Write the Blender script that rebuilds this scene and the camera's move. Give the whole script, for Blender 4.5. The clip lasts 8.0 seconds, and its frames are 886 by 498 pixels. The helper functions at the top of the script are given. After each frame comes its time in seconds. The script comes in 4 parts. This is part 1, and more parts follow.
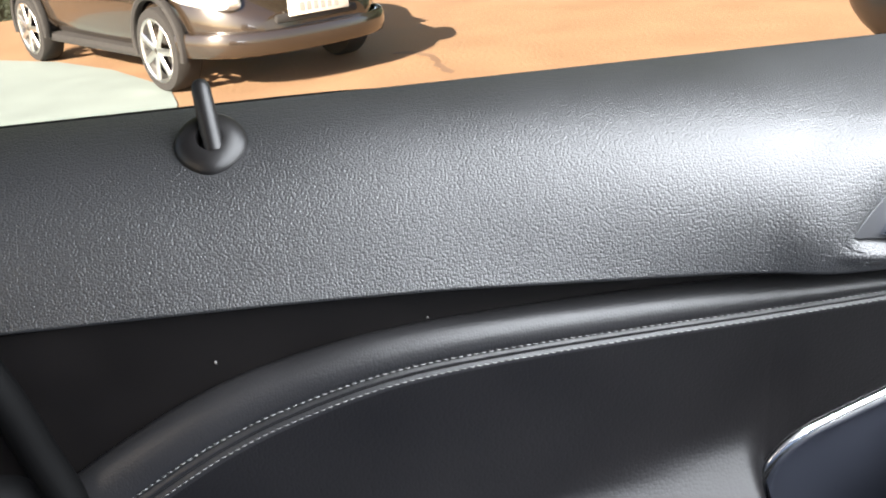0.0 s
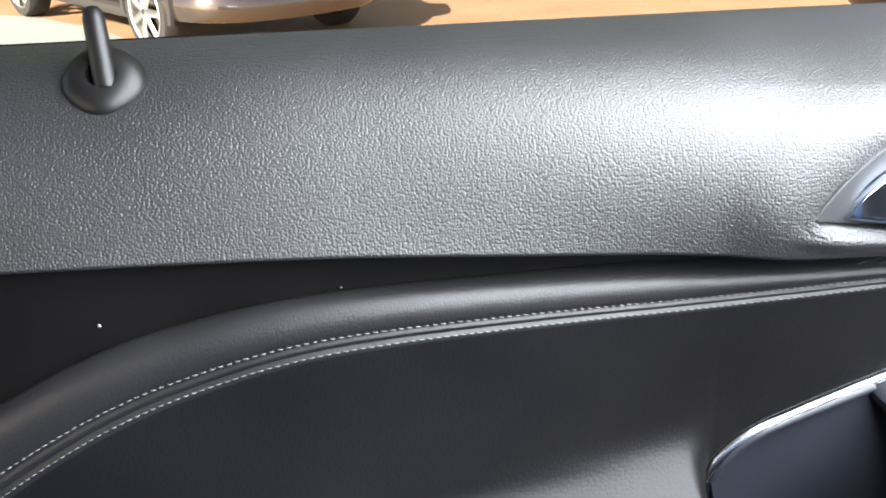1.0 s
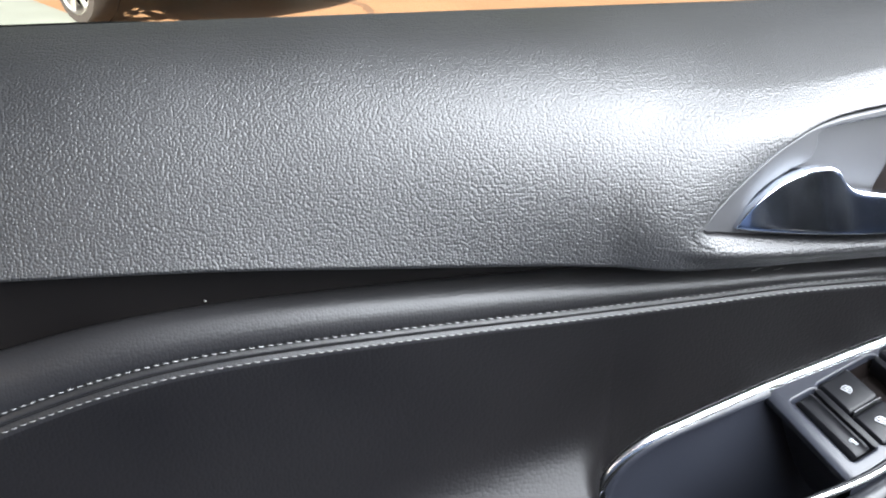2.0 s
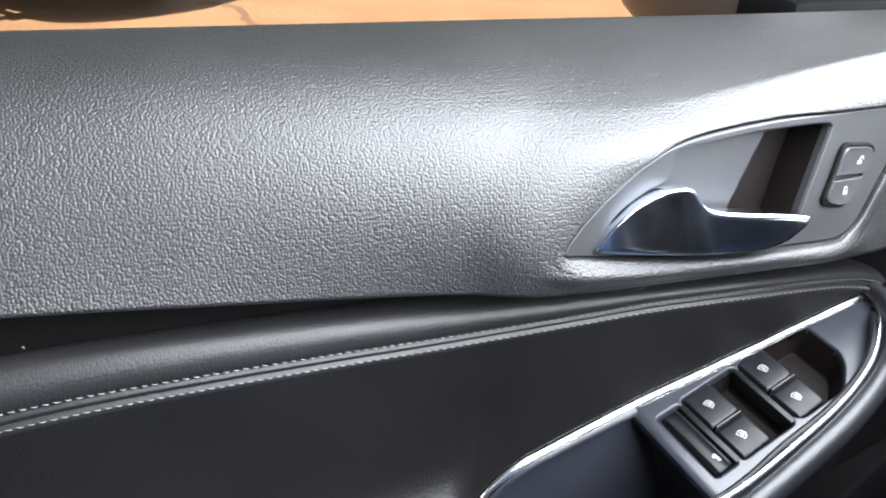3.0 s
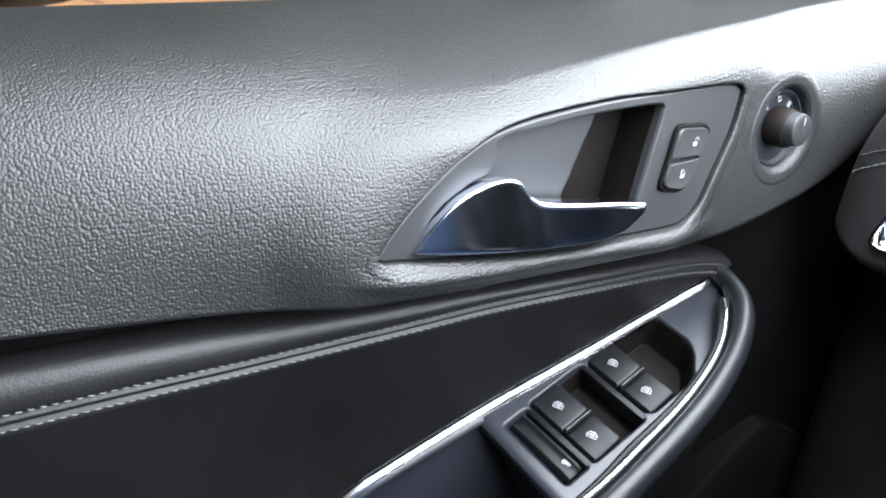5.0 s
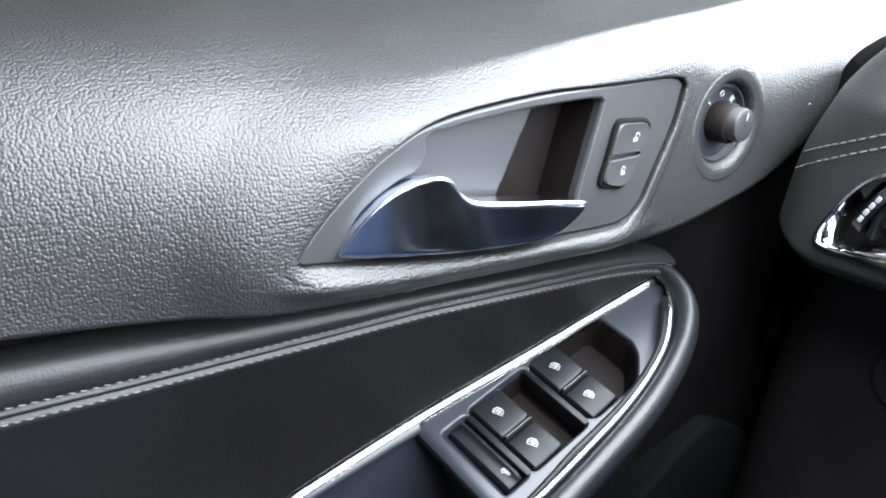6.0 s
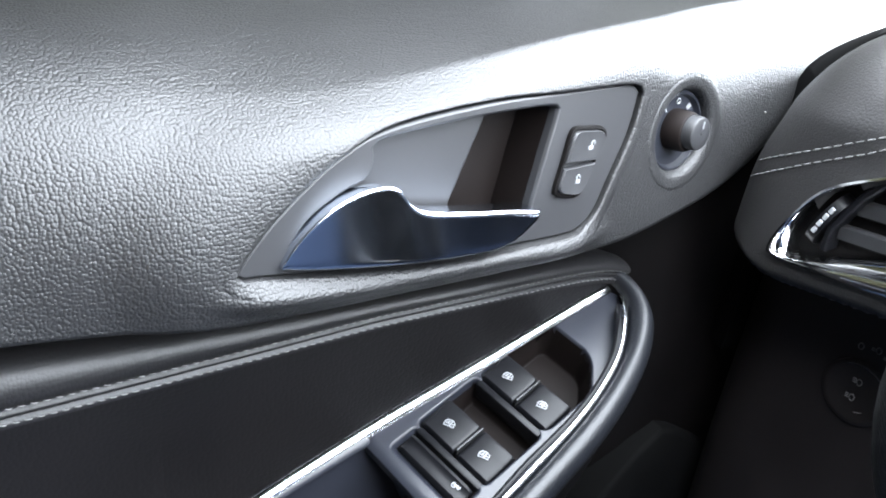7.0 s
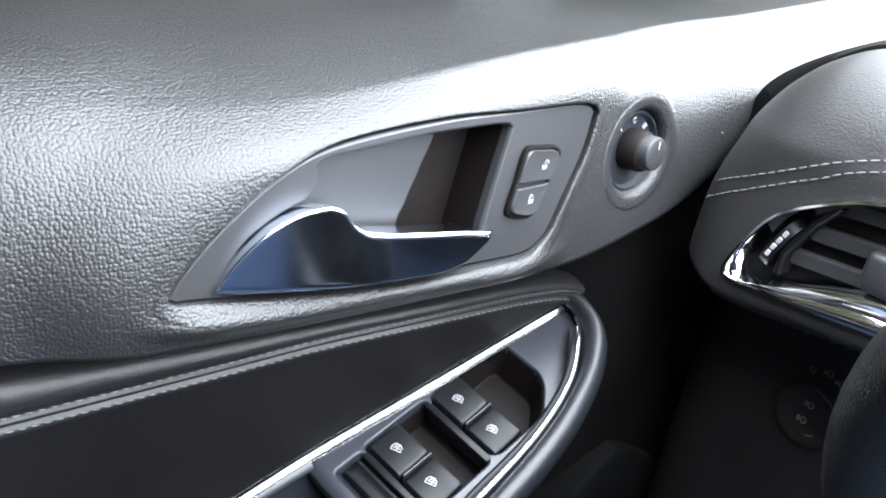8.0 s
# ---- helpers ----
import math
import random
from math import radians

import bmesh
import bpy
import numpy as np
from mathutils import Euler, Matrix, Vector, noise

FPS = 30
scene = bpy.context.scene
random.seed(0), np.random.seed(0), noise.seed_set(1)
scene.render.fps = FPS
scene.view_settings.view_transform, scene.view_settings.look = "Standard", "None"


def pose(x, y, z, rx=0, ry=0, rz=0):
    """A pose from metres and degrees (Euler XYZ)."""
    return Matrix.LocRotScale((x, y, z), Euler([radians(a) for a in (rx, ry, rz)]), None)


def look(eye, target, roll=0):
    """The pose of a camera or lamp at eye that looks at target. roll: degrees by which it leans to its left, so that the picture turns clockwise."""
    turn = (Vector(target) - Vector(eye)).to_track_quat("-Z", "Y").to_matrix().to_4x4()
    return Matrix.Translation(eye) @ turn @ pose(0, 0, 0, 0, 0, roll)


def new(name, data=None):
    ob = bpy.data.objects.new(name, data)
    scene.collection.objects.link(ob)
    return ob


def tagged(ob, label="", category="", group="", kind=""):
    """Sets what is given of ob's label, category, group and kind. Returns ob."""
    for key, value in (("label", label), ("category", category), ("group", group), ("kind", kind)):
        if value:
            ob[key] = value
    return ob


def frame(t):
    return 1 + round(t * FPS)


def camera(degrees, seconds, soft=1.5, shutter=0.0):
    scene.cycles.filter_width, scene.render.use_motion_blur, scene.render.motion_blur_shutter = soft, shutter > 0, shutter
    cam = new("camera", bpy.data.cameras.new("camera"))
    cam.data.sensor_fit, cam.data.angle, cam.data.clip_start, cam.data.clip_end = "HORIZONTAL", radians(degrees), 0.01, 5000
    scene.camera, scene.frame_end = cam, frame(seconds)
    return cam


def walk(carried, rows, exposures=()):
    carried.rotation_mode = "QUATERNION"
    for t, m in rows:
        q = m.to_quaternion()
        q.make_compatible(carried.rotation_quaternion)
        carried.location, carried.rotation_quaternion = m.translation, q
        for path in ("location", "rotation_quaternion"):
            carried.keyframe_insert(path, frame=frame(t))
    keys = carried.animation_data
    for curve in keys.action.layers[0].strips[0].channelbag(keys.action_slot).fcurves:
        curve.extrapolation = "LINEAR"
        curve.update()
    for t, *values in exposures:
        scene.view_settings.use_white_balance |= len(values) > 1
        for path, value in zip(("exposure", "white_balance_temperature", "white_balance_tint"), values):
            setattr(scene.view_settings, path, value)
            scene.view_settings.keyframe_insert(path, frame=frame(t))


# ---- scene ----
cam = camera(56.5, 8.0, soft=1.9)
PATH = [
    (0, (0.0, 0.013, 1.106), (0.288, 1.83, 0.321), -4.4),
    (0.5, (0.008, 0.028, 1.096), (0.318, 1.816, 0.257), -1.8),
    (1, (0.039, 0.045, 1.08), (0.352, 1.838, 0.249), -1.3),
    (1.5, (0.065, 0.055, 1.085), (0.384, 1.821, 0.203), -1.0),
    (2.8, (0.09, 0.083, 1.083), (0.772, 1.754, 0.219), 2.9),
    (3, (0.097, 0.086, 1.085), (0.799, 1.745, 0.217), 3.0),
    (3.5, (0.129, 0.101, 1.072), (0.944, 1.706, 0.2), 3.8),
    (4, (0.136, 0.094, 1.074), (1.008, 1.677, 0.218), 3.4),
    (4.5, (0.137, 0.1, 1.076), (1.039, 1.661, 0.211), 3.5),
    (6, (0.165, 0.116, 1.068), (1.187, 1.598, 0.197), 4.7),
    (6.5, (0.166, 0.12, 1.068), (1.232, 1.57, 0.195), 5.7),
    (7, (0.176, 0.124, 1.07), (1.273, 1.549, 0.194), 6.5),
    (7.5, (0.179, 0.125, 1.074), (1.304, 1.535, 0.21), 7.3),
    (8, (0.189, 0.131, 1.072), (1.359, 1.51, 0.218), 8.5),
]
walk(cam, [(t, look(eye, target, roll)) for t, eye, target, roll in PATH], exposures=[(0.0, 2.98, 7150, 14), (1.0, 3.15, 7100, 14), (3.0, 2.95, 7050, 14), (4.0, 2.92, 6950, 13), (4.5, 2.5, 6950, 13), (6.0, 2.85, 6900, 13), (8.0, 2.80, 6850, 13)])

# ---- world, sun, exposure ----
SUN_EL, SUN_AZ = radians(27), radians(219)
world = bpy.data.worlds.new("sky")
scene.world = world
world.use_nodes = True
wn = world.node_tree.nodes
sky = wn.new("ShaderNodeTexSky")
sky.sky_type = "NISHITA"
sky.sun_disc = False
sky.sun_elevation, sky.sun_rotation = SUN_EL, SUN_AZ
sky.air_density, sky.dust_density = 1.0, 1.5
wn["Background"].inputs[1].default_value = 0.05
world.node_tree.links.new(sky.outputs[0], wn["Background"].inputs[0])
sun_data = bpy.data.lights.new("sun", "SUN")
sun_data.energy, sun_data.angle, sun_data.color = 3.3, radians(0.5), (1.0, 0.93, 0.82)
sun = new("sun", sun_data)
sun_way = Vector((math.sin(SUN_AZ) * math.cos(SUN_EL), math.cos(SUN_AZ) * math.cos(SUN_EL), math.sin(SUN_EL)))
sun.matrix_world = look(sun_way * 30, (0, 0, 0))


# daylight that comes in through the windscreen's opening
glow = bpy.data.lights.new("windscreen_daylight", "AREA")
glow.shape, glow.size, glow.size_y, glow.energy, glow.color = "RECTANGLE", 1.40, 1.24, 21.5, (0.78, 0.89, 1.0)
pane = new("windscreen_daylight", glow)
pane.matrix_world = look((0.727, -0.23, 1.190), (0.727 - 0.315, -0.23, 1.190 - 0.95))


# ---- materials ----
def material(name, base, rough=0.5, metal=0.0, vary=0.15, vary_scale=18.0, bump=0.0, bump_scale=300.0, bump_kind="NOISE",
             bump_depth=0.001, rough_vary=0.1, coat=0.0, spec=0.5, fine=0.0, fine_scale=900.0):
    """A surface with two scales of variation in colour and gloss, and relief."""
    m = bpy.data.materials.new(name)
    m.use_nodes = True
    nt = m.node_tree
    b = nt.nodes["Principled BSDF"]
    link = nt.links.new
    co = nt.nodes.new("ShaderNodeTexCoord")
    big = nt.nodes.new("ShaderNodeTexNoise")
    big.inputs["Scale"].default_value, big.inputs["Detail"].default_value = vary_scale, 6
    link(co.outputs["Object"], big.inputs["Vector"])
    ramp = nt.nodes.new("ShaderNodeMapRange")
    ramp.inputs["From Min"].default_value, ramp.inputs["From Max"].default_value = 0.3, 0.7
    ramp.inputs["To Min"].default_value, ramp.inputs["To Max"].default_value = 1 - vary, 1 + vary
    link(big.outputs["Fac"], ramp.inputs["Value"])
    tint = nt.nodes.new("ShaderNodeMix")
    tint.data_type, tint.blend_type = "RGBA", "MULTIPLY"
    tint.inputs["Factor"].default_value = 1.0
    tint.inputs["A"].default_value = (*base, 1)
    link(ramp.outputs["Result"], tint.inputs["B"])
    link(tint.outputs["Result"], b.inputs["Base Color"])
    rr = nt.nodes.new("ShaderNodeMapRange")
    rr.inputs["From Min"].default_value, rr.inputs["From Max"].default_value = 0.3, 0.7
    rr.inputs["To Min"].default_value, rr.inputs["To Max"].default_value = rough * (1 - rough_vary), rough * (1 + rough_vary)
    link(big.outputs["Fac"], rr.inputs["Value"])
    link(rr.outputs["Result"], b.inputs["Roughness"])
    b.inputs["Metallic"].default_value = metal
    b.inputs["Specular IOR Level"].default_value = spec
    b.inputs["Coat Weight"].default_value = coat
    b.inputs["Coat Roughness"].default_value = 0.06
    if bump:
        if bump_kind == "PEBBLE":
            tex = nt.nodes.new("ShaderNodeTexVoronoi")
            tex.feature = "F1"
            tex.inputs["Scale"].default_value, tex.inputs["Randomness"].default_value = bump_scale, 0.75
            warp = nt.nodes.new("ShaderNodeTexNoise")
            warp.inputs["Scale"].default_value, warp.inputs["Detail"].default_value = bump_scale * 0.7, 2
            link(co.outputs["Object"], warp.inputs["Vector"])
            add = nt.nodes.new("ShaderNodeVectorMath")
            add.operation = "MULTIPLY_ADD"
            add.inputs[1].default_value = (0.22 / bump_scale,) * 3
            link(warp.outputs["Color"], add.inputs[0])
            link(co.outputs["Object"], add.inputs[2])
            link(add.outputs[0], tex.inputs["Vector"])
            square = nt.nodes.new("ShaderNodeMath")
            square.operation = "POWER"
            square.inputs[1].default_value = 1.8
            link(tex.outputs["Distance"], square.inputs[0])
            height = nt.nodes.new("ShaderNodeMath")
            height.operation = "SUBTRACT"
            height.inputs[0].default_value = 1.0
            link(square.outputs[0], height.inputs[1])
            out = height.outputs[0]
        else:
            tex = nt.nodes.new("ShaderNodeTexNoise")
            tex.inputs["Scale"].default_value, tex.inputs["Detail"].default_value = bump_scale, 4
            link(co.outputs["Object"], tex.inputs["Vector"])
            out = tex.outputs["Fac"]
        bn = nt.nodes.new("ShaderNodeBump")
        bn.inputs["Strength"].default_value, bn.inputs["Distance"].default_value = bump, bump_depth
        link(out, bn.inputs["Height"])
        last = bn
        if fine:
            t2 = nt.nodes.new("ShaderNodeTexNoise")
            t2.inputs["Scale"].default_value, t2.inputs["Detail"].default_value = fine_scale, 3
            link(co.outputs["Object"], t2.inputs["Vector"])
            b2 = nt.nodes.new("ShaderNodeBump")
            b2.inputs["Strength"].default_value, b2.inputs["Distance"].default_value = fine, bump_depth * 0.5
            link(t2.outputs["Fac"], b2.inputs["Height"])
            link(bn.outputs[0], b2.inputs["Normal"])
            last = b2
        link(last.outputs[0], b.inputs["Normal"])
    return m


GRAIN = material("grained_vinyl", (0.0115, 0.0115, 0.012), 0.43, vary=0.12, vary_scale=9, bump=0.44, bump_scale=780, bump_kind="PEBBLE",
                 bump_depth=0.0008, fine=0.04, fine_scale=1900)
# one leather in two tones: face darkened, roll lightened, as light falls
LEATHER = material("leather_face_shaded", (0.0048, 0.0044, 0.0047), 0.43, spec=0.24, vary=0.15, vary_scale=12, bump=0.18, bump_scale=520, bump_kind="PEBBLE",
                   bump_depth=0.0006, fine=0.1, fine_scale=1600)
ROLL = material("leather_roll_lit", (0.0105, 0.0102, 0.0108), 0.40, spec=0.33, vary=0.15, vary_scale=12, bump=0.18, bump_scale=700, bump_kind="PEBBLE",
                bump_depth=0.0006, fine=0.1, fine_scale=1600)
MATTE = material("matte_black_plastic", (0.0024, 0.0019, 0.0019), 0.6, spec=0.10, vary=0.2, vary_scale=25, bump=0.15, bump_scale=900, bump_depth=0.0004)
DASH = material("dash_leather", (0.0130, 0.0125, 0.0128), 0.52, spec=0.48, vary=0.12, vary_scale=9, bump=0.25, bump_scale=820, bump_kind="PEBBLE", bump_depth=0.0007, fine=0.05, fine_scale=1900)
LOWER = material("lower_dash_plastic", (0.0060, 0.0048, 0.0048), 0.6, spec=0.18, vary=0.2, vary_scale=25, bump=0.2, bump_scale=700, bump_depth=0.0005)
SATIN = material("satin_grey_plastic", (0.0175, 0.0178, 0.0195), 0.46, vary=0.08, vary_scale=14, bump=0.06, bump_scale=1500, bump_depth=0.0002)
PANEL = material("satin_panel_plastic", (0.0135, 0.0150, 0.0205), 0.36, spec=0.46, vary=0.08, vary_scale=14, bump=0.05, bump_scale=1500, bump_depth=0.0002)
KEY = material("key_plastic", (0.0032, 0.0034, 0.0044), 0.40, spec=0.2, vary=0.1, vary_scale=30, bump=0.05, bump_scale=1400, bump_depth=0.0002)
CHROME = material("bright_chrome", (0.74, 0.75, 0.76), 0.11, 1.0, vary=0.03, vary_scale=30, rough_vary=0.3)
BRUSHED = material("satin_chrome", (0.7, 0.71, 0.73), 0.2, 1.0, vary=0.04, vary_scale=30)
# blue-tinted base with faint mottling stands for sky reflected in the chrome
LEVER = material("sky_tinted_chrome", (0.62, 0.68, 0.78), 0.13, 1.0, vary=0.10, vary_scale=40, rough_vary=0.12)
THREAD = material("pale_thread", (0.125, 0.125, 0.125), 0.75, vary=0.15, vary_scale=200, bump=0.3, bump_scale=2500, bump_depth=0.0003)
INK = material("white_print", (0.26, 0.27, 0.28), 0.5, vary=0.03)
DIM = material("dim_print", (0.07, 0.07, 0.07), 0.6, vary=0.05)
# brown-black painted as shade in recesses; also the knob's black collar
POCKET = material("recess_shade_and_collar", (0.0065, 0.0046, 0.0042), 0.6, spec=0.12, vary=0.15, vary_scale=30, bump=0.1, bump_scale=900, bump_depth=0.0003)
RUBBER = material("black_rubber", (0.002, 0.002, 0.002), 0.75, spec=0.06, vary=0.2, vary_scale=30, bump=0.2, bump_scale=700, bump_depth=0.0004)
DUST = material("pale_lint", (0.18, 0.17, 0.16), 0.9)
BOLSTER_SKIN = material("soft_bolster", (0.0055, 0.0062, 0.0080), 0.42, spec=0.40, vary=0.1, vary_scale=12, bump=0.2, bump_scale=600, bump_kind="PEBBLE", bump_depth=0.0005)
NAVY = material("reflection_navy", (0.022, 0.038, 0.075), 0.9, vary=0.15, bump=0.3, bump_scale=300, bump_depth=0.001)
# invented blue, only there to be mirrored in the door lever
LEVER_BLUE = material("lever_reflection_blue", (0.012, 0.022, 0.046), 0.6, vary=0.5, vary_scale=9)
PIN = material("pin_plastic", (0.005, 0.0045, 0.0045), 0.40, spec=0.25, vary=0.1)
HEADLINER = material("grey_headliner", (0.12, 0.12, 0.115), 0.95, vary=0.06, bump=0.3, bump_scale=400, bump_depth=0.001)
TRIM = material("cabin_trim", (0.006, 0.006, 0.0065), 0.75, spec=0.2, vary=0.15, bump=0.2, bump_scale=400, bump_depth=0.0006)


# ---- mesh helpers ----
def part(name, bm, mat, parent=None, label="", smooth=True, sharp=40):
    bmesh.ops.recalc_face_normals(bm, faces=bm.faces[:])
    me = bpy.data.meshes.new(name)
    bm.to_mesh(me)
    bm.free()
    for p in me.polygons:
        p.use_smooth = smooth
    if smooth and sharp:
        me.set_sharp_from_angle(angle=radians(sharp))
    for one in mat if isinstance(mat, (list, tuple)) else [mat]:
        me.materials.append(one)
    ob = new(name, me)
    ob.parent = parent
    return tagged(ob, label=label)


def thing(name, label, category, at=(0, 0, 0), group="", kind=""):
    ob = new(name)
    ob.location = at
    ob.empty_display_size = 0.05
    return tagged(ob, label, category, group, kind)


def smooth_curve(*knots):
    """A smooth function through the knots (x, value), level past the ends."""
    xs, ys = [k[0] for k in knots], [k[1] for k in knots]
    sl = [0.0] * len(xs)
    for i in range(1, len(xs) - 1):
        a, b = (ys[i] - ys[i - 1]) / (xs[i] - xs[i - 1]), (ys[i + 1] - ys[i]) / (xs[i + 1] - xs[i])
        sl[i] = 0.0 if a * b <= 0 else 2 * a * b / (a + b)
    sl[0], sl[-1] = (ys[1] - ys[0]) / (xs[1] - xs[0]), (ys[-1] - ys[-2]) / (xs[-1] - xs[-2])

    def at(x):
        if x <= xs[0]:
            return ys[0]
        if x >= xs[-1]:
            return ys[-1]
        i = max(j for j in range(len(xs)) if xs[j] <= x)
        h = xs[i + 1] - xs[i]
        t = (x - xs[i]) / h
        return ((1 + 2 * t) * (1 - t) ** 2 * ys[i] + t * (1 - t) ** 2 * h * sl[i]
                + t * t * (3 - 2 * t) * ys[i + 1] + t * t * (t - 1) * h * sl[i + 1])
    return at


def step(v):
    v = min(1.0, max(0.0, v))
    return v * v * (3 - 2 * v)


def spline(points, n, closed=False):
    """n points, evenly spaced, on a smooth curve through the given ones (any dimension)."""
    p = [np.array(q, float) for q in points]
    m = len(p)
    fine = []
    for i in range(m if closed else m - 1):
        a, b, c, d = (p[(i - 1) % m], p[i], p[(i + 1) % m], p[(i + 2) % m]) if closed else (p[max(i - 1, 0)], p[i], p[i + 1], p[min(i + 2, m - 1)])
        for k in range(24):
            t = k / 24
            fine.append(0.5 * (2 * b + (c - a) * t + (2 * a - 5 * b + 4 * c - d) * t * t + (3 * b - a - 3 * c + d) * t ** 3))
    fine.append(p[0] if closed else p[-1])
    fine = np.array(fine)
    run = np.concatenate([[0], np.cumsum(np.linalg.norm(np.diff(fine, axis=0), axis=1))])
    want = np.linspace(0, run[-1], n + 1 if closed else n)
    out = np.stack([np.interp(want, run, fine[:, k]) for k in range(fine.shape[1])], 1)
    return out[:-1] if closed else out


def loft(sections, closed_ring=True, caps=True, closed_run=False, bm=None):
    """Quads between rings of equal length."""
    bm = bm or bmesh.new()
    rings = [[bm.verts.new(tuple(map(float, q))) for q in s] for s in sections]
    n = len(rings[0])
    pairs = list(zip(rings, rings[1:])) + ([(rings[-1], rings[0])] if closed_run else [])
    for a, b in pairs:
        for i in range(n if closed_ring else n - 1):
            j = (i + 1) % n
            bm.faces.new((a[i], a[j], b[j], b[i]))
    if caps and closed_ring and not closed_run:
        bm.faces.new(rings[0][::-1])
        bm.faces.new(rings[-1])
    return bm


def sweep(path, shape, up=(0, 0, 1), closed=False, taper=None, bm=None):
    """Carries a flat shape of (side, up) points along a path. up: the way of the shape's second axis."""
    path = [Vector(p) for p in path]
    secs, n = [], len(path)
    for i, p in enumerate(path):
        a = path[(i - 1) % n] if closed or i else path[0]
        b = path[(i + 1) % n] if closed or i < n - 1 else path[-1]
        t = (b - a).normalized()
        u = Vector(up(i) if callable(up) else up)
        u = (u - t * u.dot(t)).normalized()
        s = t.cross(u)
        k = taper(i / (n - 1)) if taper else 1.0
        secs.append([p + s * (x * k) + u * (y * k) for x, y in shape])
    return loft(secs, closed_run=closed, bm=bm)


def disc(n, r, ry=None, power=2.0):
    """A round or squarish ring of n points."""
    out = []
    for i in range(n):
        c, s = math.cos(2 * math.pi * i / n), math.sin(2 * math.pi * i / n)
        out.append((math.copysign(abs(c) ** (2 / power), c) * r, math.copysign(abs(s) ** (2 / power), s) * (ry or r)))
    return out


def box(x0, x1, y0, y1, z0, z1, bevel=0.0, seg=2, bm=None, m=None):
    own = bmesh.new()
    bmesh.ops.create_cube(own, size=1)
    for v in own.verts:
        v.co = Vector(((x0 + x1) / 2 + v.co.x * (x1 - x0), (y0 + y1) / 2 + v.co.y * (y1 - y0), (z0 + z1) / 2 + v.co.z * (z1 - z0)))
    if bevel:
        bmesh.ops.bevel(own, geom=own.edges[:], offset=bevel, segments=seg, affect="EDGES", profile=0.5)
    if m is not None:
        own.transform(m)
    if bm is None:
        return own
    me = bpy.data.meshes.new("tmp")
    own.to_mesh(me)
    own.free()
    bm.from_mesh(me)
    bpy.data.meshes.remove(me)
    return bm


def inside(x, z, poly):
    hit, n = False, len(poly)
    for i in range(n):
        (x0, z0), (x1, z1) = poly[i], poly[(i + 1) % n]
        if (z0 > z) != (z1 > z) and x < (x1 - x0) * (z - z0) / (z1 - z0) + x0:
            hit = not hit
    return hit


def nearest(x, z, poly):
    best = 9.0
    n = len(poly)
    for i in range(n):
        (x0, z0), (x1, z1) = poly[i], poly[(i + 1) % n]
        dx, dz = x1 - x0, z1 - z0
        t = min(1, max(0, ((x - x0) * dx + (z - z0) * dz) / (dx * dx + dz * dz + 1e-12)))
        best = min(best, math.hypot(x - x0 - t * dx, z - z0 - t * dz))
    return best


VOID = material("gap_and_rubber_black", (0.0012, 0.0012, 0.0013), 0.7, spec=0.05)
TINT = bpy.data.materials.new("tinted_glass")
TINT.use_nodes = True
tb = TINT.node_tree.nodes["Principled BSDF"]
tb.inputs["Base Color"].default_value = (0.022, 0.040, 0.080, 1)
tb.inputs["Roughness"].default_value, tb.inputs["Transmission Weight"].default_value, tb.inputs["IOR"].default_value = 0.02, 1.0, 1.05


# ---- setting: ground and the cabin's plain walls ----
GROUND = -0.14
FALL, LEAN = -0.0097, 0.0118
TILT = Matrix.Rotation(-math.atan(FALL), 4, "X") @ Matrix.Rotation(math.atan(LEAN), 4, "Y")
SLOPE = Matrix.Translation((0, 0, GROUND)) @ TILT


def on_ground(x, y, lift=0.0):
    return (x, y, GROUND - FALL * y - LEAN * x + lift)


EARTH = material("sunlit_earth", (0.21, 0.12, 0.06), 0.9, vary=0.12, vary_scale=1.3, bump=0.4, bump_scale=30, bump_depth=0.02)
CONCRETE = material("pale_concrete", (0.155, 0.19, 0.178), 0.85, vary=0.08, vary_scale=3, bump=0.3, bump_scale=60, bump_depth=0.004)
DARK_EARTH = material("dark_earth_patch", (0.14, 0.08, 0.045), 0.8, vary=0.15, vary_scale=8)
bm = bmesh.new()
bmesh.ops.create_circle(bm, cap_ends=True, cap_tris=True, segments=64, radius=2500)
bm.transform(SLOPE)
tagged(part("ground", bm, EARTH, smooth=False), "sunlit orange earth ground beside the parked cars", "ground", kind="structure")

slab = [(-6.2, 4.2), (-0.89, 4.42), (-0.80, 5.03), (-0.83, 5.83), (-0.93, 6.33), (-1.05, 6.62), (-1.52, 7.43), (-2.13, 8.13), (-2.73, 8.52), (-3.75, 8.81), (-6.3, 8.8)]
bm = bmesh.new()
loft([[on_ground(x, y, 0.001) for x, y in slab], [on_ground(x, y, 0.006) for x, y in slab]], bm=bm)
tagged(part("pavement", bm, CONCRETE, smooth=False), "pale greenish concrete slab on the earth", "pavement", kind="structure")

bm = bmesh.new()
arc = spline([(0.82, 7.02), (0.94, 6.98), (1.05, 6.86), (1.10, 6.61), (1.08, 6.31), (1.12, 6.01)], 24)
loft([[on_ground(x - 0.03 - 0.015 * math.sin(i * 1.3), y - 0.03, 0.004), on_ground(x + 0.03, y + 0.04 + 0.02 * math.sin(i * 0.9), 0.004),
       on_ground(x + 0.025, y + 0.04, 0.001), on_ground(x - 0.025, y - 0.03, 0.001)] for i, (x, y) in enumerate(arc)], bm=bm)
tagged(part("ground_patch", bm, DARK_EARTH, smooth=False), "curved dark patch on the earth", "stain", kind="structure")


